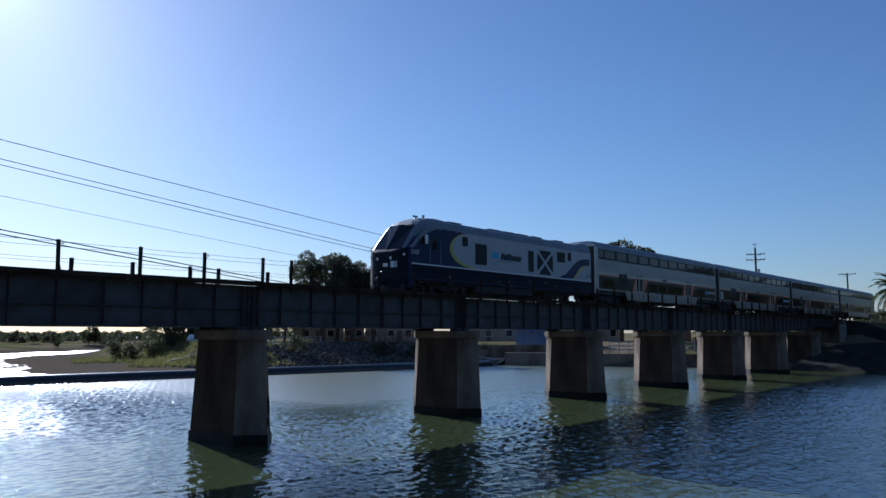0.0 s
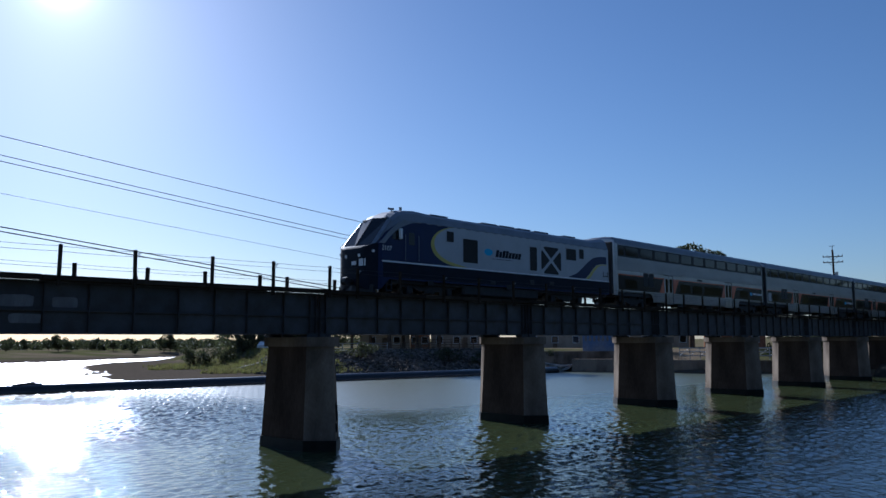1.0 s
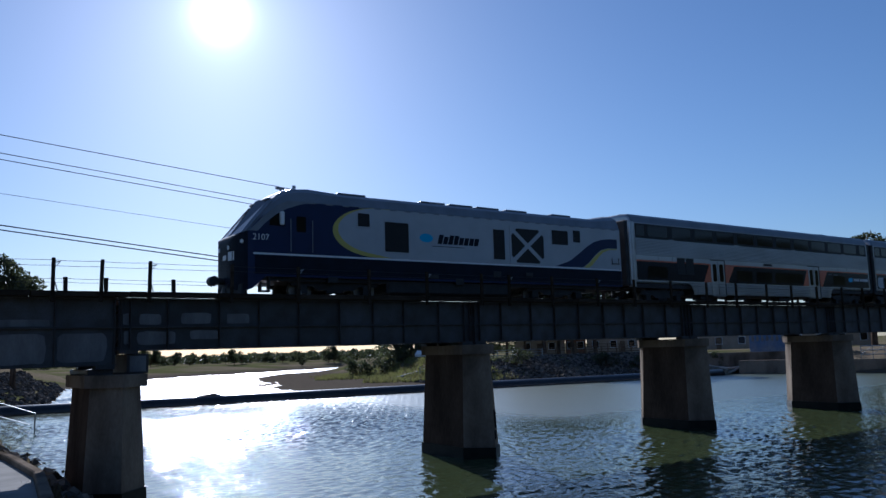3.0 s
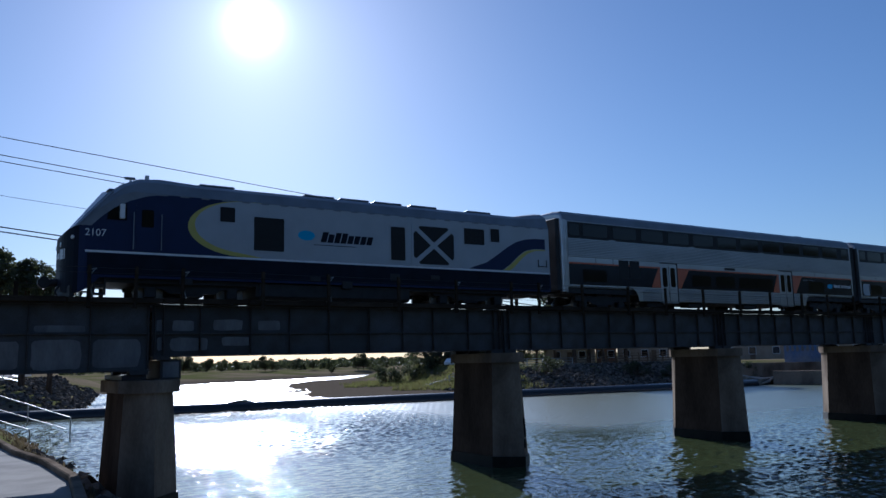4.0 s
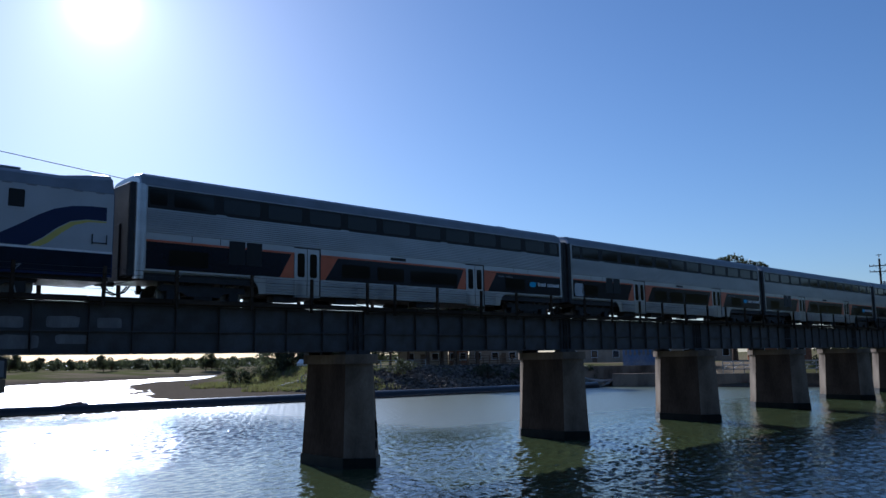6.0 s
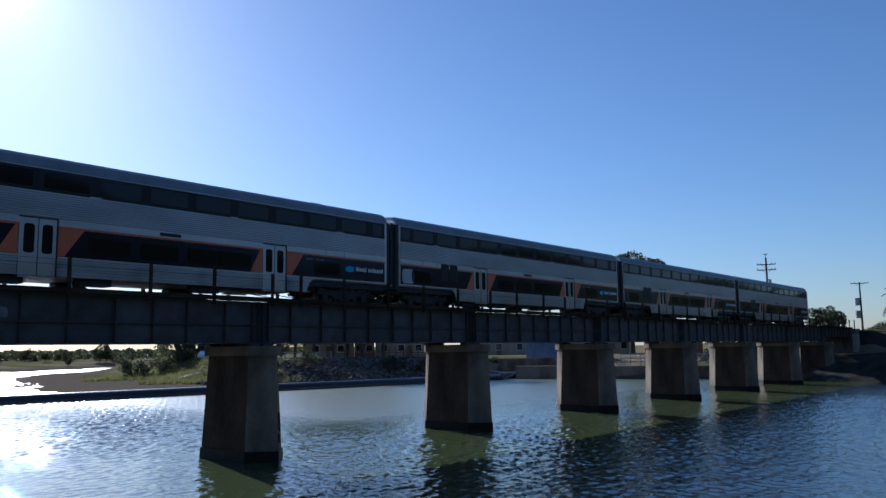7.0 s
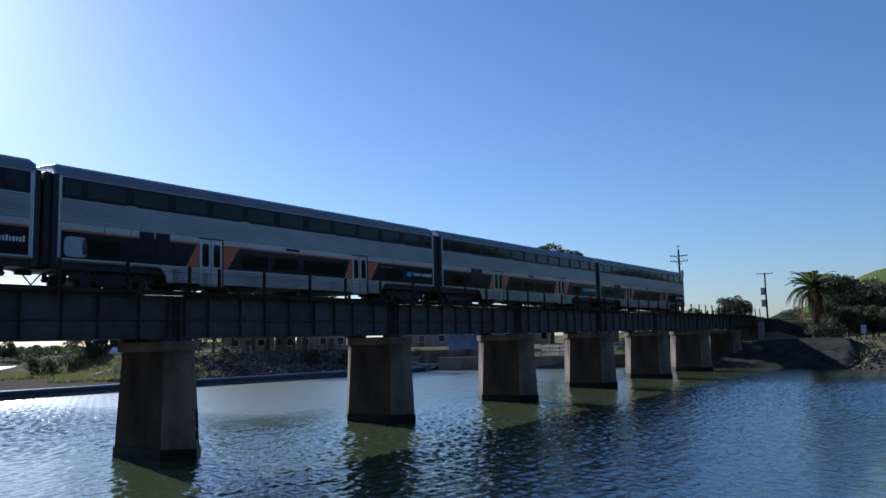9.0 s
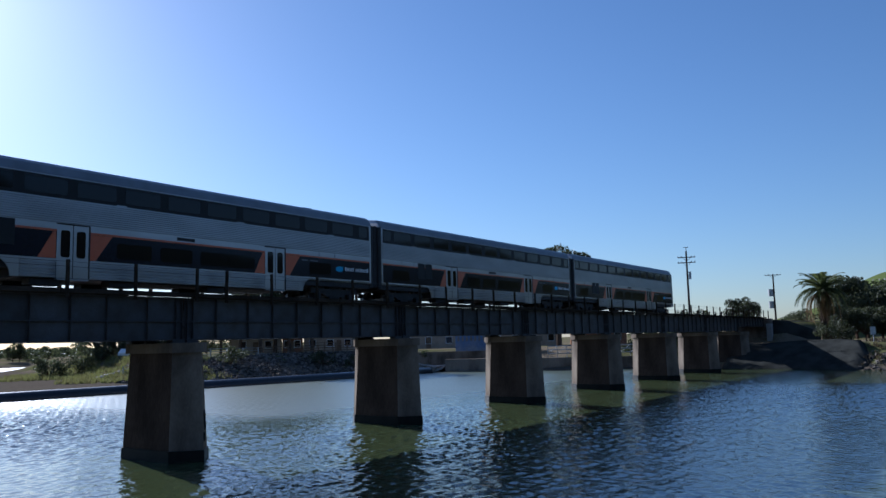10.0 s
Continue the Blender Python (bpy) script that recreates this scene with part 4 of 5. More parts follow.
        for x in (3.2, 9.3, 15.5, 21.7):
            part("drip_lip", boxes((x, x + 0.45, *lay(0, 0.03), 3.64, 3.70), bevel=0.008), M["stainless"], t)
        # emblem and lettering bars
        part("emblem", plate([(22.3, 1.82), (22.55, 1.74), (22.85, 1.8), (22.9, 2.02), (22.6, 2.06), (22.35, 2.0)], *lay(0.0, 0.010)), M["cyan"], t, "light blue emblem shape")
        for k in range(16):
            if k != 6:
                part("lettering_bar", boxes((23.05 + 0.122 * k, 23.05 + 0.122 * k + 0.075, *lay(0.0, 0.010), 1.83, 2.0 if k % 5 else 2.05)), M["white"], t)
        for x0, x1 in ((19.75, 20.2), (20.35, 20.9)):
            part("name_bar", boxes((x0, x1, *lay(0.0, 0.013), 2.18, 2.25)), M["patch"], t)
        # curved skirt ends beside the bogies, with a bright lip
        for x, d in ((5.5, -1), (19.5, 1)):
            hollow = [(x + d * (0.95 - 0.62 * math.sin(radians(a))), 1.285 - 0.66 * (1 - math.cos(radians(a)))) for a in range(0, 91, 15)]
            part("skirt_arch", plate([(x, 1.285)] + hollow + [(x, 0.625)], *lay(-0.02, 0.012)), M["stainless"], t, "curved stainless skirt end")
        # wheel arch brackets and under-floor gear
        for x, z0, z1 in ((6.0, 0.35, 0.62), (9.2, 0.38, 0.62), (14.0, 0.36, 0.62)):
            part("underfloor_box", boxes((x, x + 1.2, *sorted((s * 0.7, s * 1.3)), z0, z1), bevel=0.03), M["black"], t)
    bogie(t, 1.65, 4.25, 0.46, 0.72)
    bogie(t, 21.35, 23.95, 0.46, 0.72)
    for x in (1.65, 4.25, 21.35, 23.95):
        wheelset(t, x, 0.46)
    part("roof_vent", boxes((20.9, 21.6, -0.5, 0.5, 5.04, 5.2), (22.6, 23.2, -0.3, 0.3, 5.04, 5.17), bevel=0.03), M["roof_grey"], t)
    part("coupler", tubes(((E1, 0, 0.85), (E1 + 0.6, 0, 0.85), 0.1), n=8), M["black"], t)
    part("brake_hose", tubes(((E1 - .1, -0.6, 0.8), (E1 + 0.3, -0.6, 0.35), 0.03), ((E1 + 0.3, -0.6, 0.35), (E1 + 0.7, -0.6, 0.8), 0.03), n=8), M["black"], t)
    return t


LOCO = build_locomotive()
CARS = [build_car()]
for k in range(3):
    CARS.append(copy_thing(CARS[0], pose(0, 0, 0)))
for c in CARS[1:]:
    for ch in c.children:
        if ch.name.startswith("wheelset"):
            WHEELS.append((ch, ch.matrix_basis.translation.x, 0.46))
tagged(CARS[3], "stainless bilevel cab car at the rear of the train")
for k, c in enumerate(CARS):
    for x, front in ((0.22, True), (25.36, False)):
        for s in (-1, 1):
            # posts in the gaps are black for shade, exposed ones steel
            bright = (k == 0 and front) or (k == 3 and not front)
            part("corner_post", tubes(((x, s * (1.31 if bright else 1.37), 1.0), (x, s * (1.31 if bright else 1.37), 4.55), 0.205 if bright else 0.14), n=18), M["stainless" if bright else "black"], c, "rounded steel corner post" if bright else "corner post painted black for the gap's shade")
# grey poster-like panel at the front of the second car
part("pale_panel", plate(rounded(0.55, 1.5, 1.42, 2.2, 0.2), -1.512, -1.50), M["body_grey"], CARS[1], "pale grey painted panel")
for x in (-1.0, 1.0):
    part("tail_light", tubes(((25.42, x, 1.6), (25.46, x, 1.6), 0.09), n=12), M["orange"], CARS[3], "red tail light")
part("cab_window", boxes((25.40, 25.43, -1.1, -0.2, 2.9, 3.6), (25.40, 25.43, 0.2, 1.1, 2.9, 3.6)), M["glass"], CARS[3], "dark cab window")

# where the front of the first car stands, second by second
TRAIN_X = [(0.0, 53.95), (1.0, 47.0), (2.5, 36.32), (4.5, 22.15), (5.5, 15.2), (7.5, 1.16), (9.0, -9.75), (10.0, -16.7)]


def train_x(t):
    return float(np.interp(t, [a for a, b in TRAIN_X], [b for a, b in TRAIN_X])) - 0.13


def motions():
    rows = [i * 0.5 for i in range(21)]
    walk(LOCO, [(t, pose(train_x(t) - 22.75, TRACK_Y, RAIL_Z)) for t in rows])
    for k, c in enumerate(CARS):
        walk(c, [(t, pose(train_x(t) + CAR_L * k, TRACK_Y, RAIL_Z)) for t in rows])
    for ob, x, r in WHEELS:
        walk(ob, [(i * 0.1, pose(x, 0, r) @ Matrix.Rotation((train_x(i * 0.1) - train_x(0)) / r, 4, "Y")) for i in range(101)])

# ---- far bank: dam, walls, riprap ----
DAM = [(-6, 83.2), (8, 82.2), (22, 79.8), (38, 77.4), (50, 75.8), (65, 73.4), (80, 70.8), (95, 68.4)]


def sweep(path, profile, material, name, label, category, kind=""):
    """Carries a profile (across, z) along a path of (x, y)."""
    rings = []
    for i, (x, y) in enumerate(path):
        a, b = Vector(path[max(i - 1, 0)]), Vector(path[min(i + 1, len(path) - 1)])
        d = (b - a).normalized()
        rings.append([(x - d.y * u, y + d.x * u, z) for u, z in profile])
    return tagged(part(name, loft(rings), material), label, category, kind=kind)


smooth(sweep(DAM, [(0.95 * math.cos(radians(a)), 0.05 + 0.78 * math.sin(radians(a))) for a in range(-30, 211, 15)], M["dam"], "rubber_dam", "long dark inflated rubber dam across the river", "dam"))
drift = thing("driftwood", "dark driftwood caught on the dam", "driftwood", m=pose(26.5, 79.1, 0.78))
for k in range(5):
    part("branch", tubes(((random.uniform(-1.6, 0), random.uniform(-.3, .3), 0.02), (random.uniform(0.3, 2.2), random.uniform(-.3, .3), random.uniform(0.05, 0.3)), 0.05), n=6), M["bark"], drift)


def rocks(name, label, spots, lo, hi, seed):
    """Broken stone laid on a slope."""
    rg = np.random.RandomState(seed)
    V, Fc = [], []
    base = [(-1, -1, -0.6), (1, -1, -0.6), (1, 1, -0.6), (-1, 1, -0.6), (-0.7, -0.8, 0.6), (0.8, -0.6, 0.7), (0.6, 0.8, 0.55), (-0.8, 0.6, 0.65)]
    faces = [(0, 3, 2, 1), (4, 5, 6, 7), (0, 1, 5, 4), (1, 2, 6, 5), (2, 3, 7, 6), (3, 0, 4, 7)]
    P = np.array(spots)
    H = ground_height(P)
    for (x, y), h in zip(P, H):
        r = rg.uniform(lo, hi)
        m = Euler((rg.uniform(-.6, .6), rg.uniform(-.6, .6), rg.uniform(0, 6.3))).to_matrix()
        k = len(V)
        for b in base:
            p = m @ Vector((b[0] * r * rg.uniform(.7, 1.1), b[1] * r * rg.uniform(.6, 1.0), b[2] * r * rg.uniform(.6, 1)))
            V.append((x + p.x, y + p.y, h + p.z + r * 0.25))
        Fc += [tuple(k + i for i in f) for f in faces]
    me = bpy.data.meshes.new(name)
    me.from_pydata(V, [], Fc)
    me.materials.append(M["rock_stuff"])
    return tagged(new(name, me), label, "rocks", kind="stuff")


def island_rock():
    m = M["rock"].copy()
    m.name = "broken_stone"
    n, l = m.node_tree.nodes, m.node_tree.links
    geo = n.new("ShaderNodeNewGeometry")
    for q in n:
        if q.type == "MAP_RANGE":
            q.inputs[3].default_value, q.inputs[4].default_value = 0.45, 1.5
            l.new(geo.outputs["Random Per Island"], q.inputs[0])
    return m


M["rock_stuff"] = island_rock()
rg = np.random.RandomState(11)
sp = np.stack([rg.uniform(60, 102, 11000), rg.uniform(66, 104, 11000)], 1)
dd = river_distance(sp)
rocks("riprap_slope", "grey broken-stone riprap on the far bank", sp[(dd > 0.2) & (dd < 15)], 0.12, 0.34, 1)
sp = np.stack([rg.uniform(-6, 24, 7000), rg.uniform(70, 150, 7000)], 1)
dd = river_distance(sp)
rocks("riprap_slope", "grey broken-stone riprap on the upstream bank", sp[(dd > 0.2) & (dd < 9) & (sp[:, 0] < 24) & (sp[:, 1] > 84)], 0.12, 0.32, 2)
sp = np.stack([rg.uniform(3.6, 8.2, 330), rg.uniform(19, 47, 330)], 1)
dd = river_distance(sp)
rocks("shore_rocks", "dark rocks along the river's edge by the pier", sp[(dd > -1.0) & (dd < 1.6) & ((np.abs(sp[:, 1] - 29.6) < 5) | (dd < 0.7))], 0.12, 0.36, 3)
sp = np.stack([rg.uniform(98, 118, 2600), rg.uniform(-25, 14, 2600)], 1)
dd = river_distance(sp)
rocks("bank_rocks", "rubble and rocks on the east bank's slope", sp[(dd > -0.4) & (dd < 6) & (sp[:, 1] < 13)], 0.12, 0.32, 4)


def straight_wall(name, a, b, z0, z1, th, material, label, category="wall"):
    a, b = Vector(a), Vector(b)
    L = (b - a).length
    ang = math.degrees(math.atan2(b.y - a.y, b.x - a.x))
    ob = part(name, boxes((0, L, -th / 2, th / 2, z0, z1), bevel=0.03), material)
    ob.matrix_basis = pose(a.x, a.y, 0, 0, 0, ang)
    return tagged(ob, label, category)


straight_wall("concrete_block", (99.3, 68.2), (103.6, 59.8), -1, 1.85, 1.4, M["concrete"], "grey concrete intake wall standing in the water")
straight_wall("concrete_wall", (104.0, 55.5), (110.5, 40.0), -1, 1.8, 0.8, M["concrete"], "long low concrete river wall")
straight_wall("concrete_wall", (96, 78.0), (108.5, 64.5), 0.6, 2.95, 0.5, M["concrete"], "grey concrete retaining wall behind the intake")
mu = thing("mural_wall", "blue painted wall with pale drips", "wall", m=pose(106.9, 71.4, 0, 0, 0, -56))
part("panel", boxes((0, 5.4, -0.2, 0.2, 1.5, 6.2), bevel=0.02), M["mural"], mu)
for k in range(7):
    x = 0.5 + 0.68 * k
    part("pale_shape", plate([(x - 0.22, 4.65), (x, 4.4), (x + 0.24, 4.7), (x + 0.1, 5.4 - 0.1 * (k % 3)), (x - 0.1, 5.5)], -0.212, -0.2), M["patch"], mu, "pale painted drip")
slab = thing("broken_slab", "pale broken concrete slabs leaning at the water's edge", "slab", m=pose(96.6, 70.2, 0.3, 0, 0, -40))
for k in range(4):
    part("slab_piece", boxes((-1.6, 1.5, -0.12, 0.12, -0.6, 0.7), bevel=0.03), M["path"], slab).matrix_basis = pose(k * 0.9, k * 0.35, 0.25, 35 + 12 * k, 14 - 8 * k, 20 * k)


def lattice(x, y, rz, n, label):
    t = thing("pipe_rack", label, "pipe rack", "pipe racks", m=pose(x, y, 0, 0, 0, rz))
    z = hz(x, y)
    for k in range(n):
        part("leg", tubes(((k * 1.4, 0, z - 0.3), (k * 1.4, 0, 3.5), 0.06), n=6), M["metal"], t)
    for h in (2.35, 2.9, 3.45):
        part("bar", tubes(((0, 0, h), ((n - 1) * 1.4, 0, h), 0.07), n=6), M["metal"], t)
    for k in range(n - 1):
        part("diagonal", tubes(((k * 1.4, 0, 2.35), (k * 1.4 + 1.4, 0, 3.45), 0.04), n=6), M["metal"], t)


lattice(106.2, 54.4, -66, 7, "galvanised pipe rack behind the river wall")
lattice(109.4, 47.3, -66, 6, "galvanised pipe rack behind the river wall")


# ---- houses behind the far bank ----
def house(x, y, rz, w, d, h, wall, label, roof_h=1.9, storeys=1):
    z = hz(x, y)
    t = thing("house", label, "house", "houses behind the far bank", m=pose(x, y, z, 0, 0, rz))
    part("wall", boxes((0, w, 0, d, -0.4, h)), wall, t)
    bm = bmesh.new()
    r0 = [(-0.5, -0.5, h), (-0.5, d + 0.5, h), (-0.5, d / 2, h + roof_h)]
    r1 = [(w + 0.5, a[1], a[2]) for a in r0]
    vs0, vs1 = [bm.verts.new(p) for p in r0], [bm.verts.new(p) for p in r1]
    bm.faces.new(vs0), bm.faces.new(vs1[::-1])
    for i in range(3):
        bm.faces.new((vs0[i], vs1[i], vs1[(i + 1) % 3], vs0[(i + 1) % 3]))
    bmesh.ops.recalc_face_normals(bm, faces=bm.faces)
    part("roof", bm, M["shingle"], t, "grey shingle roof")
    n = max(2, int(w / 3.2))
    for s in range(storeys):
        for k in range(n):
            xx = (k + 0.5) * w / n - 0.55
            zz = 0.95 + 2.7 * s
            wi = part("window", ring_frame(xx, xx + 1.1, zz, zz + 1.2, 0.08, -0.06, 0.02), M["white"], t, "white window frame")
            part("pane", boxes((xx, xx + 1.1, -0.03, -0.004, zz, zz + 1.2)), M["glass"], wi)
    part("door", boxes((w * 0.5 - 0.45, w * 0.5 + 0.45, -0.05, 0.0, 0, 2.05)), M["wood"], t, "brown door")
    part("chimney", boxes((w * 0.7, w * 0.7 + 0.7, d * 0.55, d * 0.55 + 0.7, h + 0.4, h + roof_h + 0.7)), M["brick"], t)
    return t


house(95, 112, -45, 9, 8, 2.9, M["stucco"], "grey-roofed bungalow behind trees")
house(107, 105.5, -48, 13, 9, 3.3, M["stucco"], "beige house behind the fence", 1.3, 1)
house(103, 107, -46, 3.6, 7, 3.1, M["brick"], "orange brick porch house", 1.5)
house(122, 95, -52, 12, 9, 3.3, M["stucco"], "long beige house by the creek", 1.3, 1)
house(133, 81, -56, 14, 9, 3.4, M["stucco"], "pale stucco house above the river wall", 1.3, 1)
house(140, 66, -60, 10, 9, 3.3, M["brick"], "reddish brick house near the tracks", 1.3, 1)
house(84, 129, -42, 9, 8, 2.9, M["wood"], "brown timber house among trees", 1.7)


# ---- fences and paths ----
def fence(a, b, step, h, label, mat_, rails=2, z_off=0.0):
    a, b = Vector(a), Vector(b)
    d = b - a
    n = max(2, int(d.length / step))
    t = thing("fence", label, "fence", "fences on the far bank")
    pm = mesh_of("post", boxes((-0.06, 0.06, -0.06, 0.06, -0.3, h)), mat_)
    pts = [a + d * k / n for k in range(n + 1)]
    zz = ground_height(np.array([(p.x, p.y) for p in pts]))
    for p, z in zip(pts, zz):
        share("post", pm, t, pose(p.x, p.y, float(z)))
    for r in range(rails):
        f = (r + 1) / rails
        for p, q, z0, z1 in zip(pts, pts[1:], zz, zz[1:]):
            part("rail", tubes(((p.x, p.y, z0 + h * f - 0.06), (q.x, q.y, z1 + h * f - 0.06), 0.05), n=5), mat_, t)


fence((66, 100), (84, 92.5), 2.4, 1.15, "pale metal rail fence along the bank top", M["metal"], 3)
fence((84.5, 93.5), (103, 85), 2.4, 1.25, "brown timber rail fence along the bank top", M["wood"], 3)
fence((96, 98), (111, 88), 2.0, 1.7, "weathered timber board fence by the houses", M["wood"], 4)
fence((-2, 94), (9.5, 108), 2.6, 1.0, "thin metal rail fence on the upstream bank", M["metal"], 2)


def ribbon(name, path, half, material, label, category, lift=0.05, z=None):
    """A path laid over the ground."""
    bm = bmesh.new()
    prev = None
    for i, (x, y) in enumerate(path):
        a, b = Vector(path[max(i - 1, 0)]), Vector(path[min(i + 1, len(path) - 1)])
        d = (b - a).normalized()
        row = []
        zz = (hz(x, y) if z is None else z[i]) + lift
        for u in (-half, half):
            row.append(bm.verts.new((x - d.y * u, y + d.x * u, zz)))
        for u in (-half, half):
            row.append(bm.verts.new((x - d.y * u, y + d.x * u, zz - 0.35)))
        if prev:
            bm.faces.new((prev[0], prev[1], row[1], row[0]))
            bm.faces.new((prev[0], row[0], row[2], prev[2]))
            bm.faces.new((prev[1], prev[3], row[3], row[1]))
        prev = row
    bmesh.ops.recalc_face_normals(bm, faces=bm.faces)
    return tagged(part(name, bm, material), label, category, kind="structure")


ribbon("pavement_trail", [(64, 105.5), (74, 100), (84, 95.8), (94, 91.5), (104, 87)], 1.3, M["path"], "pale gravel trail on the far bank", "path")
ribbon("pavement_upstream", [(1, 84), (4.0, 96), (8.5, 118), (12, 135)], 1.4, M["path"], "pale trail on the upstream bank", "path", 0.08)
ribbon("road", [(116, -30), (113.5, 0), (112.5, 5), (113.0, 9)], 1.6, M["path"], "pale service road along the east bank", "road", 0.12)

# trail under the bridge with its kerb
TRAIL = [(0.1, 58), (0.2, 48), (0.35, 42), (0.75, 36.4), (1.3, 32), (1.45, 27), (0.9, 22), (-0.6, 16.5), (-2.6, 11)]
TZ = [2.7, 1.75, 1.3, 1.2, 1.2, 1.2, 1.25, 1.6, 2.4]
ribbon("pavement", TRAIL, 2.35, M["path"], "pale concrete trail passing under the bridge", "path", 0.06, TZ)
rings = []
for i, (x, y) in enumerate(TRAIL):
    a, b = Vector(TRAIL[max(i - 1, 0)]), Vector(TRAIL[min(i + 1, len(TRAIL) - 1)])
    d = (b - a).normalized()
    rings.append([(x - d.y * u, y + d.x * u, TZ[i] + w) for u, w in ((2.36, -0.5), (2.36, 0.22), (2.40, 0.25), (2.62, 0.25), (2.66, 0.2), (2.66, -0.5))])
tagged(part("kerb", loft(rings), M["concrete"]), "dark weathered concrete kerb beside the trail", "kerb", kind="structure")

# ramp railings by the water
for oy, top, lab in ((59.5, 1.3, "galvanised handrail going down into the river"), (56.0, 0.9, "galvanised handrail beside the boat ramp")):
    t = thing("handrail", lab, "handrail", "ramp handrails")
    xe = 8.4 if oy > 58 else 5.6
    for k in range(4):
        x = xe - 2.6 * k
        z = top + 0.385 * (xe - x)
        part("post", tubes(((x, oy, z - 1.35), (x, oy, z), 0.045), n=8), M["metal"], t)
    part("top_rail", tubes(((xe, oy, top), (xe - 9, oy, top + 0.385 * 9), 0.04), n=8), M["metal"], t)
    part("mid_rail", tubes(((xe - 0.3, oy, top - 0.72), (xe - 9, oy, top - 0.72 + 0.36 * 9), 0.035), n=8), M["metal"], t)


# ---- abutment, poles, wires ----
# rough sheet laid over the bank, its shadow painted in as dark colour
SHADE_Y, SHADE_FOOT, SHADE_TOP, SHADE_Z = (12.0, 13.6, 17, 22, 26, 30), (105.6, 105.2, 106.2, 107.7, 108.7, 109.6), (108.4, 112, 114.5, 115.4, 115, 115.2), (1.2, 3.3, 3.5, 3.35, 3.1, 3.0)
lr = np.random.RandomState(19)
rows = []
for y in np.arange(12.0, 30.01, 0.6):
    x0, x1, z1 = (float(np.interp(y, SHADE_Y, v)) for v in (SHADE_FOOT, SHADE_TOP, SHADE_Z))
    rows.append([(x0 - 0.4, y, -0.6)] + [(x0 + (x1 - x0) * u + lr.uniform(-0.12, 0.12), y + lr.uniform(-0.15, 0.15), 0.1 + (z1 - 0.1) * u + lr.uniform(-0.1, 0.1)) for u in np.linspace(0, 1, 10)] + [(x1 + 3, y, z1 + 0.1), (x1 + 3, y, -0.6)])
lining = smooth(part("bank_lining", loft(rows), M["slope_shade"]))
tagged(lining, "sheet over the east bank with shadow in its dark colour", "bank lining", kind="structure")
ab = thing("abutment", "pale concrete bridge abutment in the far embankment", "abutment", m=pose(JOINT + SPAN * 7, 30.05, 0))
part("breast_wall", boxes((-0.2, 1.6, -2.6, 2.6, 1.0, 5.55), bevel=0.04), M["concrete"], ab)
part("back_wall", boxes((0.5, 1.6, -2.6, 2.6, 5.55, 6.8), bevel=0.03), M["concrete"], ab)
# the wing wall's shade is in its colour too
part("wing_wall", loft([[(-0.9, y, 0.9), (1.1, y, z), (1.5, y, z), (2.2, y, 0.9)] for y, z in ((-2.61, 6.6), (-4.9, 6.35), (-12.5, 3.25), (-14.5, 2.6))]), M["slope_shade"], ab, "sloping wing wall with shade in its colour")
part("edge_pier", boxes((-0.75, 0.35, -2.75, -2.0, 2.8, 6.0), bevel=0.05), M["path"], ab, "pale concrete edge")
part("ledge", boxes((-6.5, 0.2, -3.4, 2.8, 2.55, 2.8), bevel=0.03), M["path"], ab, "pale concrete ledge")


def utility_pole(x, y, top, arms, label, cans=0, rz=15):
    z = hz(x, y)
    t = thing("utility_pole", label, "utility pole", "utility poles", m=pose(x, y, 0, 0, 0, rz))
    part("mast", loft([[(r * math.cos(a * 0.785), r * math.sin(a * 0.785), h) for a in range(8)] for r, h in ((0.2, z - 0.5), (0.13, top))]), M["pole"], t)
    for dz, hw in arms:
        ar = part("crossarm", boxes((-0.07, 0.07, -hw, hw, top - dz - 0.06, top - dz + 0.06)), M["pole"], t)
        for u in (-0.95, -0.55, 0.55, 0.95):
            part("insulator", tubes(((0, hw * u, top - dz + 0.05), (0, hw * u, top - dz + 0.24), 0.06), n=6), M["wire"], ar)
        part("arm_brace", tubes(((0.08, -hw * 0.5, top - dz), (0.1, 0, top - dz - 0.6), 0.025), ((0.08, hw * 0.5, top - dz), (0.1, 0, top - dz - 0.6), 0.025), n=5), M["wire"], ar)
    for k in range(cans):
        part("transformer", tubes(((-0.15, 0.62, top - 4.4 - 2.4 * k), (-0.15, 0.62, top - 3.0 - 2.4 * k), 0.5), n=14), M["metal"], t, "grey transformer can")
    return t


p = utility_pole(125.1, 38.8, 17.9, ((1.0, 1.35), (1.85, 1.35)), "dark wooden utility pole with two crossarms")
part("top_cap", tubes(((0, -0.35, 18.5), (0, 0.35, 18.5), 0.05), ((0, 0, 17.8), (0, 0, 18.5), 0.05), n=6), M["wire"], p)
part("box", boxes((-0.2, 0.2, -0.6, -0.2, 13.4, 14.6)), M["metal"], p, "grey switch box")
utility_pole(166.4, 34.6, 16.2, ((0.2, 1.5),), "wooden utility pole with transformer cans", 2)
utility_pole(76, 46, 11.2, ((0.3, 1.2), (1.2, 1.2)), "wooden utility pole at the water behind the bridge", 0)


def catenary(a, b, sag, r, label):
    pts = []
    a, b = Vector(a), Vector(b)
    for k in range(33):
        s = k / 32
        c = a.lerp(b, s)
        pts.append((c.x, c.y, c.z - sag * 4 * s * (1 - s)))
    tagged(cable("power_line", pts, r, M["wire"]), label, "power line", "overhead lines")


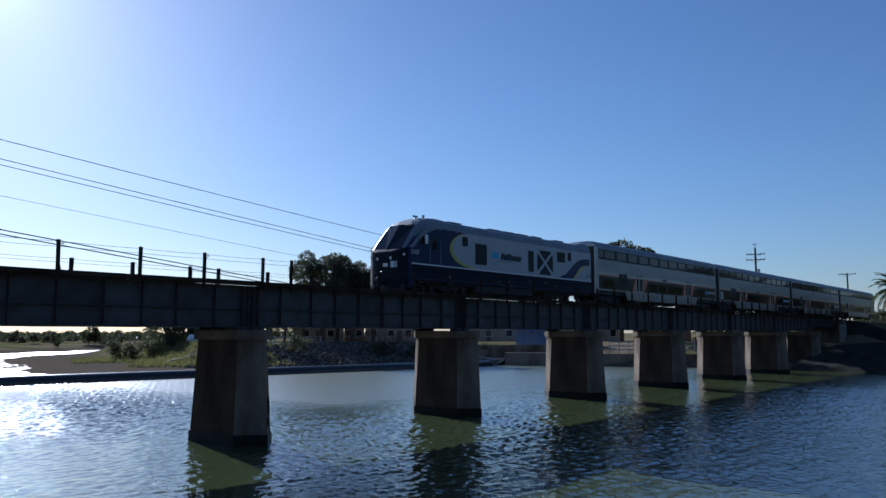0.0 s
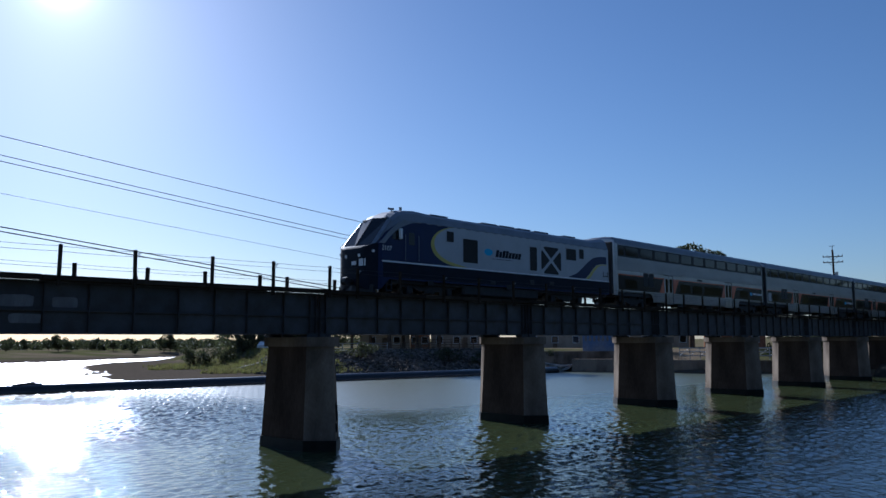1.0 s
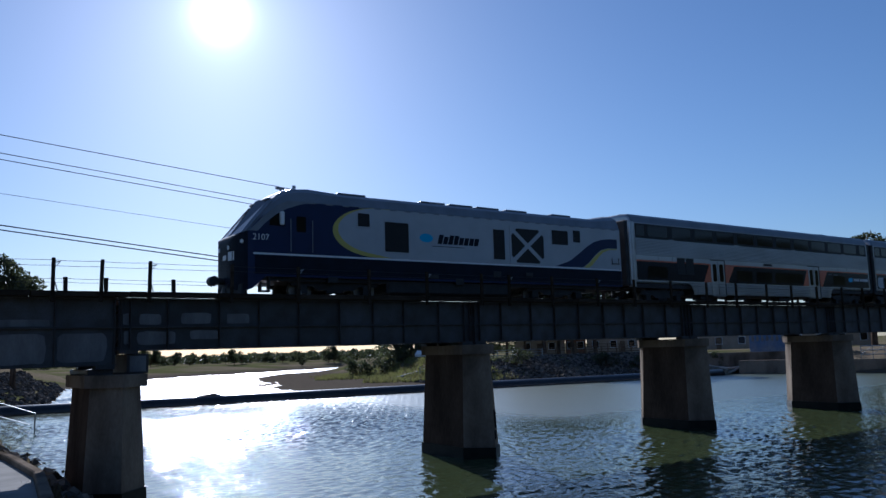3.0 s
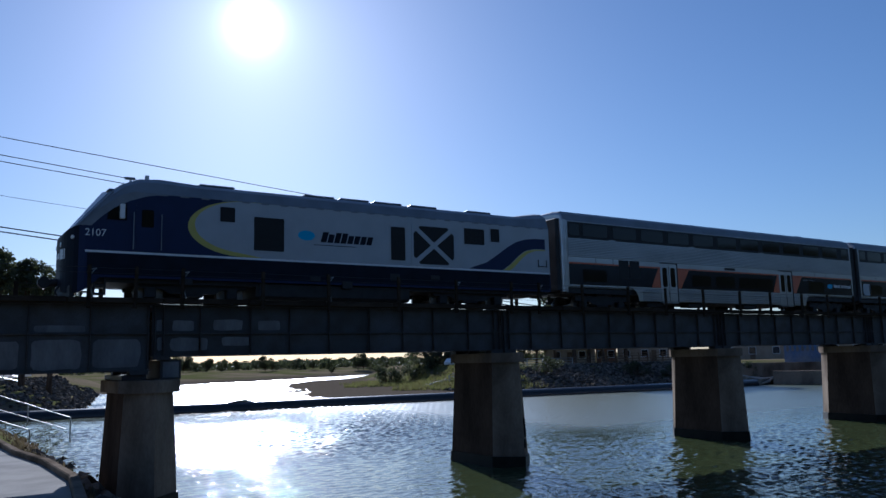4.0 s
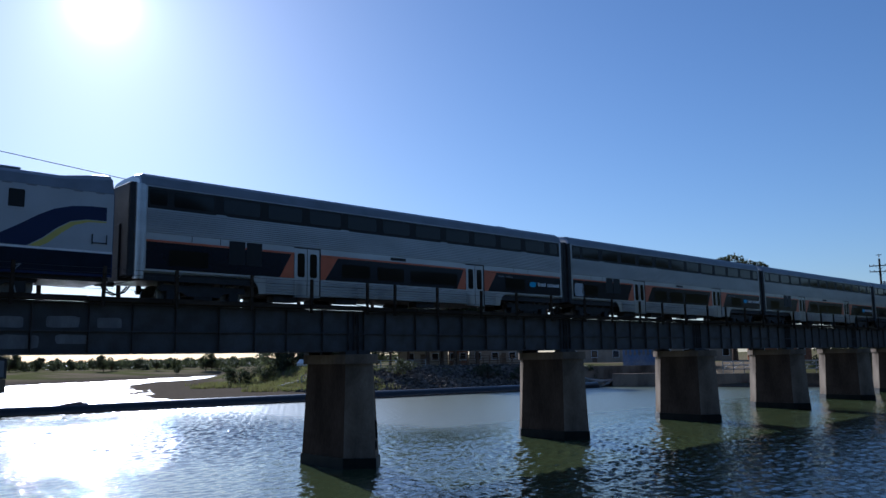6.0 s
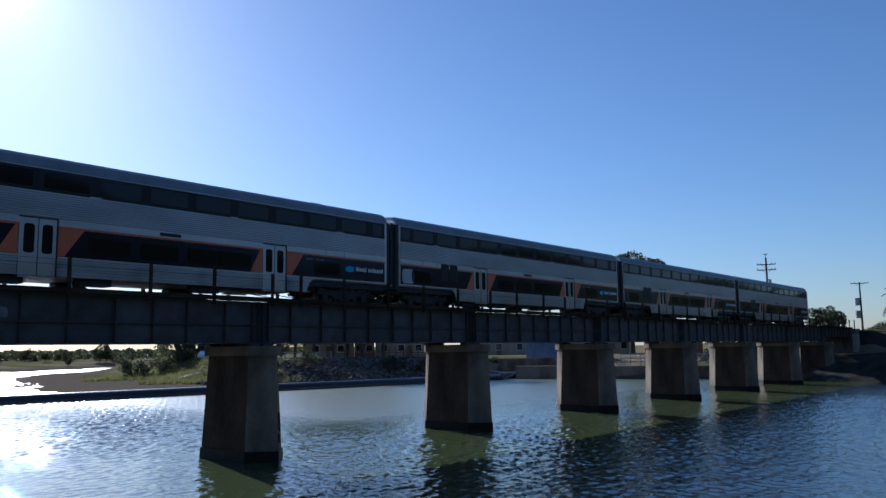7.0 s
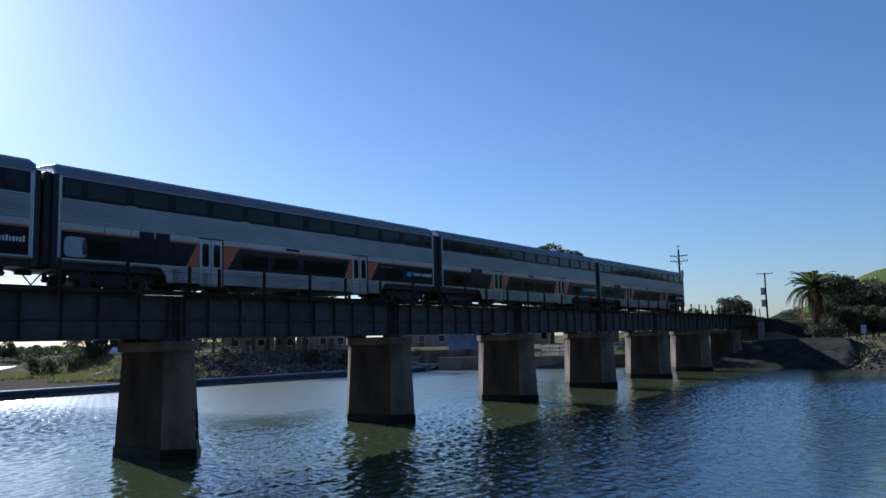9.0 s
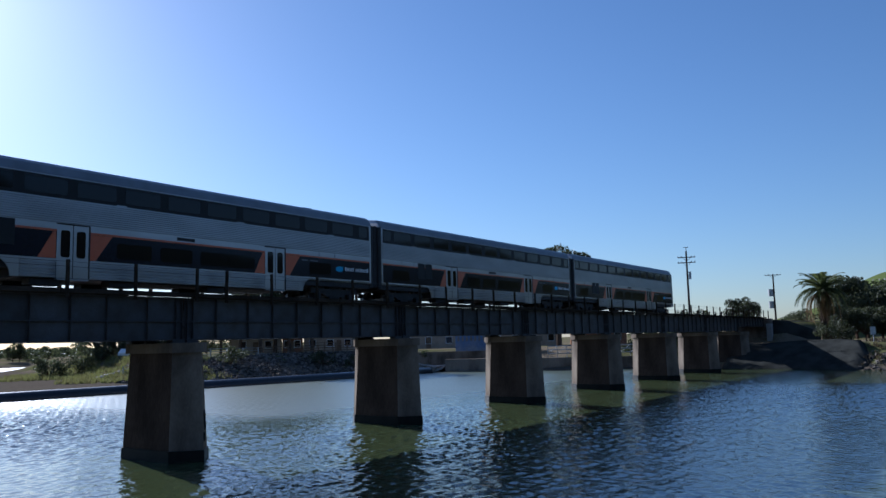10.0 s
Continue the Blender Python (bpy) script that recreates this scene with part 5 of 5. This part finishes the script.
def wire_through(p, q, x0, x1, y, sag, r, label):
    """A wire whose middle part passes p and q, (x, z), in the plane y."""
    m = (q[1] - p[1]) / (q[0] - p[0])
    f = lambda x: p[1] + m * (x - p[0])
    catenary((x0, y, f(x0) + sag * 0.7), (x1, y, f(x1) + sag * 0.7), sag, r, label)


wire_through((2.9, 16.64), (46, 12.99), -60, 76, 45, 0.7, 0.022, "thin black power line")
wire_through((3.0, 15.69), (45, 11.79), -60, 76, 45.0, 0.7, 0.022, "thin black power line")
wire_through((3.0, 15.55), (45, 11.68), -60, 76, 45.8, 0.7, 0.022, "thin black power line")
wire_through((17.5, 12.29), (36.8, 10.64), -60, 76, 45, 0.5, 0.012, "thin grey telephone line")
wire_through((4.6, 9.68), (22.5, 7.87), -25, 34, 33.0, 0.12, 0.024, "thick black cable beside the bridge")
wire_through((4.6, 9.52), (22.5, 7.71), -25, 34, 33.1, 0.12, 0.024, "thick black cable beside the bridge")


# ---- trees ----
def leaf_cloud(clumps, per, size, rng, flat=1.0):
    """Many small leaves spread over clumps (x, y, z, radius)."""
    V, Fc = [], []
    for x, y, z, r in clumps:
        n = max(12, int(per * r * r))
        d = rng.normal(size=(n, 3))
        d /= np.linalg.norm(d, axis=1)[:, None]
        rad = r * rng.uniform(0.35, 1.08, n) ** 0.6
        C = np.array([x, y, z]) + d * rad[:, None] * np.array([1, 1, flat])
        U = rng.normal(size=(n, 3))
        U /= np.linalg.norm(U, axis=1)[:, None]
        W = np.cross(U, rng.normal(size=(n, 3)))
        W /= np.linalg.norm(W, axis=1)[:, None]
        s = size * rng.uniform(0.6, 1.4, n)[:, None]
        for c, u, w in zip(C, U * s, W * s * 0.55):
            k = len(V)
            V += [tuple(c - u), tuple(c + w), tuple(c + u), tuple(c - w)]
            Fc.append((k, k + 1, k + 2, k + 3))
    me = bpy.data.meshes.new("crown")
    me.from_pydata(V, [], Fc)
    me.materials.append(M["leaf"])
    return me


def tree_meshes(h, spread, seed, trunk_share=0.35, per=120, size=0.28, density=13):
    rng = np.random.RandomState(seed)
    bm = bmesh.new()
    th = h * trunk_share
    tube(bm, (0, 0, -0.6), (0.1, 0.05, th), 0.028 * h, 0.018 * h, 8)
    clumps = []
    for k in range(density):
        a = rng.uniform(0, 6.28)
        rr = spread * math.sqrt(rng.uniform(0.02, 1))
        zz = th + (h - th) * rng.uniform(0.12, 0.9)
        rr *= 0.45 + 0.75 * math.sin(math.pi * min(1, max(0.12, (zz - th) / (h - th))))
        c = (rr * math.cos(a), rr * math.sin(a), zz)
        tube(bm, (0.1, 0.05, th * rng.uniform(0.7, 1.0)), c, 0.012 * h, 0.004 * h, 5)
        clumps.append((*c, spread * rng.uniform(0.26, 0.46)))
    return mesh_of("trunk", bm, M["bark"]), leaf_cloud(clumps, per, size, rng, 0.85)


KINDS = {
    "eucalyptus": [tree_meshes(14, 4.0, 21, 0.3, 190, 0.19, 30), tree_meshes(13, 3.6, 22, 0.32, 190, 0.19, 28)],
    "round": [tree_meshes(7, 3.2, 31, 0.22, 260, 0.15, 22), tree_meshes(6.5, 3.0, 32, 0.2, 260, 0.15, 20)],
    "bush": [tree_meshes(3.2, 2.2, 41, 0.1, 300, 0.11, 12), tree_meshes(2.6, 2.0, 42, 0.1, 300, 0.11, 11)],
    "bare_trunk": [tree_meshes(13, 2.9, 61, 0.52, 190, 0.19, 24), tree_meshes(12, 2.6, 62, 0.55, 190, 0.19, 22)],
    "cypress": [tree_meshes(15, 3.0, 51, 0.25, 200, 0.19, 26)],
}


def plant(kind, x, y, scale, label, group, i=0, rz=None):
    tm, cm = KINDS[kind][i % len(KINDS[kind])]
    t = thing("tree" if kind != "bush" else "bush", label, "tree" if kind != "bush" else "bush", group, m=pose(x, y, hz(x, y) - 0.1, 0, 0, random.uniform(0, 360) if rz is None else rz))
    t.scale = (scale, scale, scale)
    share("trunk", tm, t, pose(0, 0, 0))
    share("crown", cm, t, pose(0, 0, 0))
    return t


def polar(az, dist):
    return dist * math.cos(radians(az)), dist * math.sin(radians(az))


for i, (az, d, s) in enumerate(((47.6, 133, 1.12), (45.6, 135, 1.05), (44.0, 137, 1.03), (49.0, 139, 0.85), (50.3, 137, 0.72), (46.6, 146, 1.0))):
    plant("eucalyptus", *polar(az, d), s, "tall grey-green eucalyptus on the far bank", "eucalyptus trees", i)
for i, (az, d, s) in enumerate(((61.0, 140, 1.1), (60.4, 138, 1.3), (59.3, 139, 0.9), (57.9, 143, 1.5), (56.9, 142, 1.3), (55.4, 148, 1.6), (54.2, 146, 1.4), (52.8, 148, 1.5), (51.2, 148, 1.5), (58.6, 150, 1.7), (53.6, 152, 1.8))):
    plant("bush", *polar(az, d), s, "dark spreading bush on the grassy bank", "bank bushes", i)
for i, (az, d, s) in enumerate(((58.3, 152, 0.62), (57.2, 156, 0.6), (54.6, 154, 0.62))):
    plant("eucalyptus", *polar(az, d), s, "grey hazy tree behind the bank bushes", "bank trees", i)
for i, (az, d, s) in enumerate(((84.9, 104, 1.15), (83.3, 108, 1.1), (86.6, 106, 1.15))):
    plant("bare_trunk", *polar(az, d), s, "tree with bare trunk on the upstream bank", "upstream trees", i)
for i, (az, d, s) in enumerate(((26.3, 142, 1.29), (25.2, 150, 1.30), (24.4, 158, 1.14))):
    plant("cypress", *polar(az, d), s, "tall dark conifer behind the railway", "conifers", i)
# shrubs added to keep the sun off the bank under the end spans
for i, (x, y, s) in enumerate(((112, 36, 1.5), (116, 38.5, 1.8), (120, 37, 1.7), (124, 39, 1.9), (128, 38, 1.7), (118, 43, 2.0))):
    plant("bush", x, y, s, "shrub added behind the abutment to shade the bank", "abutment shrubs", i)
for i, (az, d, s) in enumerate(((13.9, 190, 0.7), (13.2, 196, 0.62))):
    plant("eucalyptus", *polar(az, d), s, "small dark tree beyond the abutment", "distant trees", i)
for i, (az, d, s) in enumerate(((7.0, 150, 1.5), (6.4, 158, 1.65), (5.6, 150, 1.3), (5.3, 152, 1.1), (4.4, 146, 1.0), (3.2, 150, 1.0), (7.6, 138, 0.8), (6.5, 137, 0.78), (5.6, 138, 0.72), (4.6, 136, 0.7), (2.2, 142, 1.0), (7.0, 146, 1.0))):
    plant("round", *polar(az, d), s, "dense dark green tree behind the service road", "east bank trees", i)
for i, (az, d, s) in enumerate(((8.4, 121, 0.9), (7.9, 123, 1.1), (9.9, 175, 1.0), (11.1, 180, 0.8), (10.5, 190, 0.9), (12.4, 200, 0.9))):
    plant("bush", *polar(az, d), s, "low grey-green shrub on the east bank", "east bank shrubs", i)
for i, (az, d, s) in enumerate(((43.2, 116, 0.8), (41.2, 118, 0.7), (49.6, 113, 0.8), (52.2, 112, 0.9), (38.5, 122, 0.9), (36.0, 125, 0.8), (30.0, 128, 0.8), (28.4, 130, 0.8))):
    plant("bush", *polar(az, d), s, "green shrub near the houses", "shrubs near the houses", i)
for i, (az, d, s) in enumerate(((76.3, 262, 0.75), (75.6, 285, 0.92), (75.1, 270, 0.8), (74.7, 290, 0.7), (73.6, 285, 0.66), (72.4, 290, 0.5), (71.4, 280, 0.5), (70.2, 275, 0.55), (69.6, 262, 0.7), (69.1, 268, 0.5), (67.6, 280, 0.5), (66.3, 275, 0.5), (63.1, 282, 0.85), (62.7, 284, 0.7), (77.4, 260, 0.8), (78.6, 262, 0.75), (65.0, 258, 0.33), (72.6, 258, 0.3))):
    plant("round", *polar(az, d), s, "dark shrubby tree on the flat land upstream", "trees upstream", i)


def far_woods():
    rng = np.random.RandomState(77)
    cl = []
    for k in range(1100):
        az, d = rng.uniform(48, 92), rng.uniform(290, 520)
        x, y = polar(az, d)
        r = rng.uniform(1.1, 2.3)
        cl.append((x, y, hz(x, y) + r * 0.5 + rng.uniform(0, 0.5) + 0.7 * math.sin(az * 3.1) ** 2, r))
    me = leaf_cloud(cl, 26, 0.5, rng)
    tagged(new("far_woods", me), "hazy distant belt of trees", "woods", kind="stuff")


far_woods()


def build_palm(x, y):
    z = hz(x, y)
    t = thing("palm_tree", "date palm with green fronds and dry golden skirt", "palm tree", m=pose(x, y, z))
    t.scale = (1.24, 1.24, 1.24)
    rng = random.Random(5)
    H = 5.9
    part("trunk", loft([[(r * math.cos(a * 0.628), r * math.sin(a * 0.628), h) for a in range(10)] for r, h in ((0.5, -0.5), (0.42, 1.2), (0.4, 4.0), (0.62, 5.1), (0.5, H + 0.2))]), M["bark"], t)

    def frond(length, droop):
        bm = bmesh.new()
        n = 14
        pts = []
        for k in range(n + 1):
            s = k / n
            pts.append(Vector((length * s * (1 - 0.18 * s * s), 0, length * (0.42 * s - droop * s * s))))
        for a, b in zip(pts, pts[1:]):
            tube(bm, a, b, 0.035 * (1 - a.x / length * 0.7), None, 4)
        for k in range(2, n * 3):
            s = k / (n * 3)
            p = pts[min(n - 1, int(s * n))].lerp(pts[min(n, int(s * n) + 1)], s * n - int(s * n))
            ll = 0.62 * math.sin(math.pi * (0.12 + 0.86 * s)) + 0.12
            for sd in (-1, 1):
                tip = p + Vector((ll * 0.55, sd * ll * 0.75, -ll * 0.32))
                w = Vector((0.045, 0, 0))
                bm.faces.new([bm.verts.new(c) for c in (p - w, p + w, tip)])
        return bm
    up = mesh_of("frond", frond(3.6, 0.55), M["palm"])
    mid = mesh_of("frond", frond(3.5, 0.95), M["palm"])
    dry = mesh_of("dry_frond", frond(3.0, 1.35), M["drypalm"])
    for k in range(26):
        share("frond", up, t, pose(0, 0, H, 0, rng.uniform(-48, -12), k * 137.5))
    for k in range(28):
        share("frond", mid, t, pose(0, 0, H - 0.1, 0, rng.uniform(-10, 18), k * 137.5 + 40))
    for k in range(24):
        share("dry_frond", dry, t, pose(0, 0, H - 0.4, 0, rng.uniform(14, 48), k * 137.5 + 80))


build_palm(*polar(8.84, 122))

# ---- grass, reeds, small things ----
def grass(name, label, spots, lo, hi, seed, material, blades=7):
    rg = np.random.RandomState(seed)
    V, Fc = [], []
    P = np.array(spots)
    H = ground_height(P)
    for (x, y), h in zip(P, H):
        for b in range(blades):
            a, l = rg.uniform(0, 6.28), rg.uniform(lo, hi)
            bx, by = x + rg.normal(0, 0.14), y + rg.normal(0, 0.14)
            w = 0.05 + 0.03 * l
            k = len(V)
            V += [(bx - w * math.sin(a), by + w * math.cos(a), h - 0.03), (bx + w * math.sin(a), by - w * math.cos(a), h - 0.03), (bx + l * 0.45 * math.cos(a), by + l * 0.45 * math.sin(a), h + l)]
            Fc.append((k, k + 1, k + 2))
    me = bpy.data.meshes.new(name)
    me.from_pydata(V, [], Fc)
    me.materials.append(material)
    tagged(new(name, me), label, "grass", kind="stuff")


sp = np.stack([rg.uniform(50, 86, 6500), rg.uniform(75, 135, 6500)], 1)
dd = river_distance(sp)
keep = (dd > 3.0) & (sp[:, 0] > 57 + 0.12 * (sp[:, 1] - 80) + 3 * np.sin(sp[:, 1] * 0.3)) & (sp[:, 0] < 68 + 0.25 * (sp[:, 1] - 80))
grass("bank_grass", "green and straw grass on the low point", sp[keep], 0.25, 0.7, 8, M["grass"])
sp = np.stack([rg.uniform(3.6, 6.5, 260), rg.uniform(18, 62, 260)], 1)
dd = river_distance(sp)
grass("dry_weeds", "dry brown weeds between kerb and water", sp[(dd > 0.1) & (dd < 2.6) & (sp[:, 0] > 3.4 + 0.03 * (30 - sp[:, 1]))], 0.1, 0.3, 9, M["weeds"])
sp = np.stack([rg.uniform(96, 120, 1600), rg.uniform(-25, 24, 1600)], 1)
dd = river_distance(sp)
grass("right_bank_weeds", "dry brush on the east bank", sp[(dd > 1) & (dd < 12) & (sp[:, 1] < 13)], 0.3, 0.7, 10, M["weeds"])

sg = thing("road_sign", "grey metal road sign seen from behind", "sign", m=pose(*polar(6.1, 114.5), hz(*polar(6.1, 114.5)), 0, 0, 10))
part("post", tubes(((0, 0, -0.3), (0, 0, 2.2), 0.05), n=6), M["metal"], sg)
part("panel", boxes((-0.03, 0.03, -0.3, 0.3, 1.2, 2.2), bevel=0.01), M["metal"], sg)


def build_parked_car(x, y, rz):
    t = thing("parked_car", "white parked car on the bank road", "car", m=pose(x, y, hz(x, y), 0, 0, rz))
    prof = [(-2.2, 0.35), (2.2, 0.35), (2.25, 0.75), (1.5, 0.95), (0.8, 1.42), (-1.2, 1.45), (-1.9, 0.98), (-2.25, 0.85)]
    part("body", plate(prof, -0.85, 0.85), M["white"], t)
    for s in (-1, 1):
        part("side_window", plate([(-1.6, 0.98), (1.25, 0.98), (0.7, 1.35), (-1.1, 1.37)], *sorted((s * 0.85, s * 0.862))), M["glass"], t)
        for xx in (-1.35, 1.35):
            part("wheel", tubes(((xx, s * 0.7, 0.33), (xx, s * 0.88, 0.33), 0.33), n=16), M["black"], t)


build_parked_car(*polar(56.2, 140), 30)
motions()
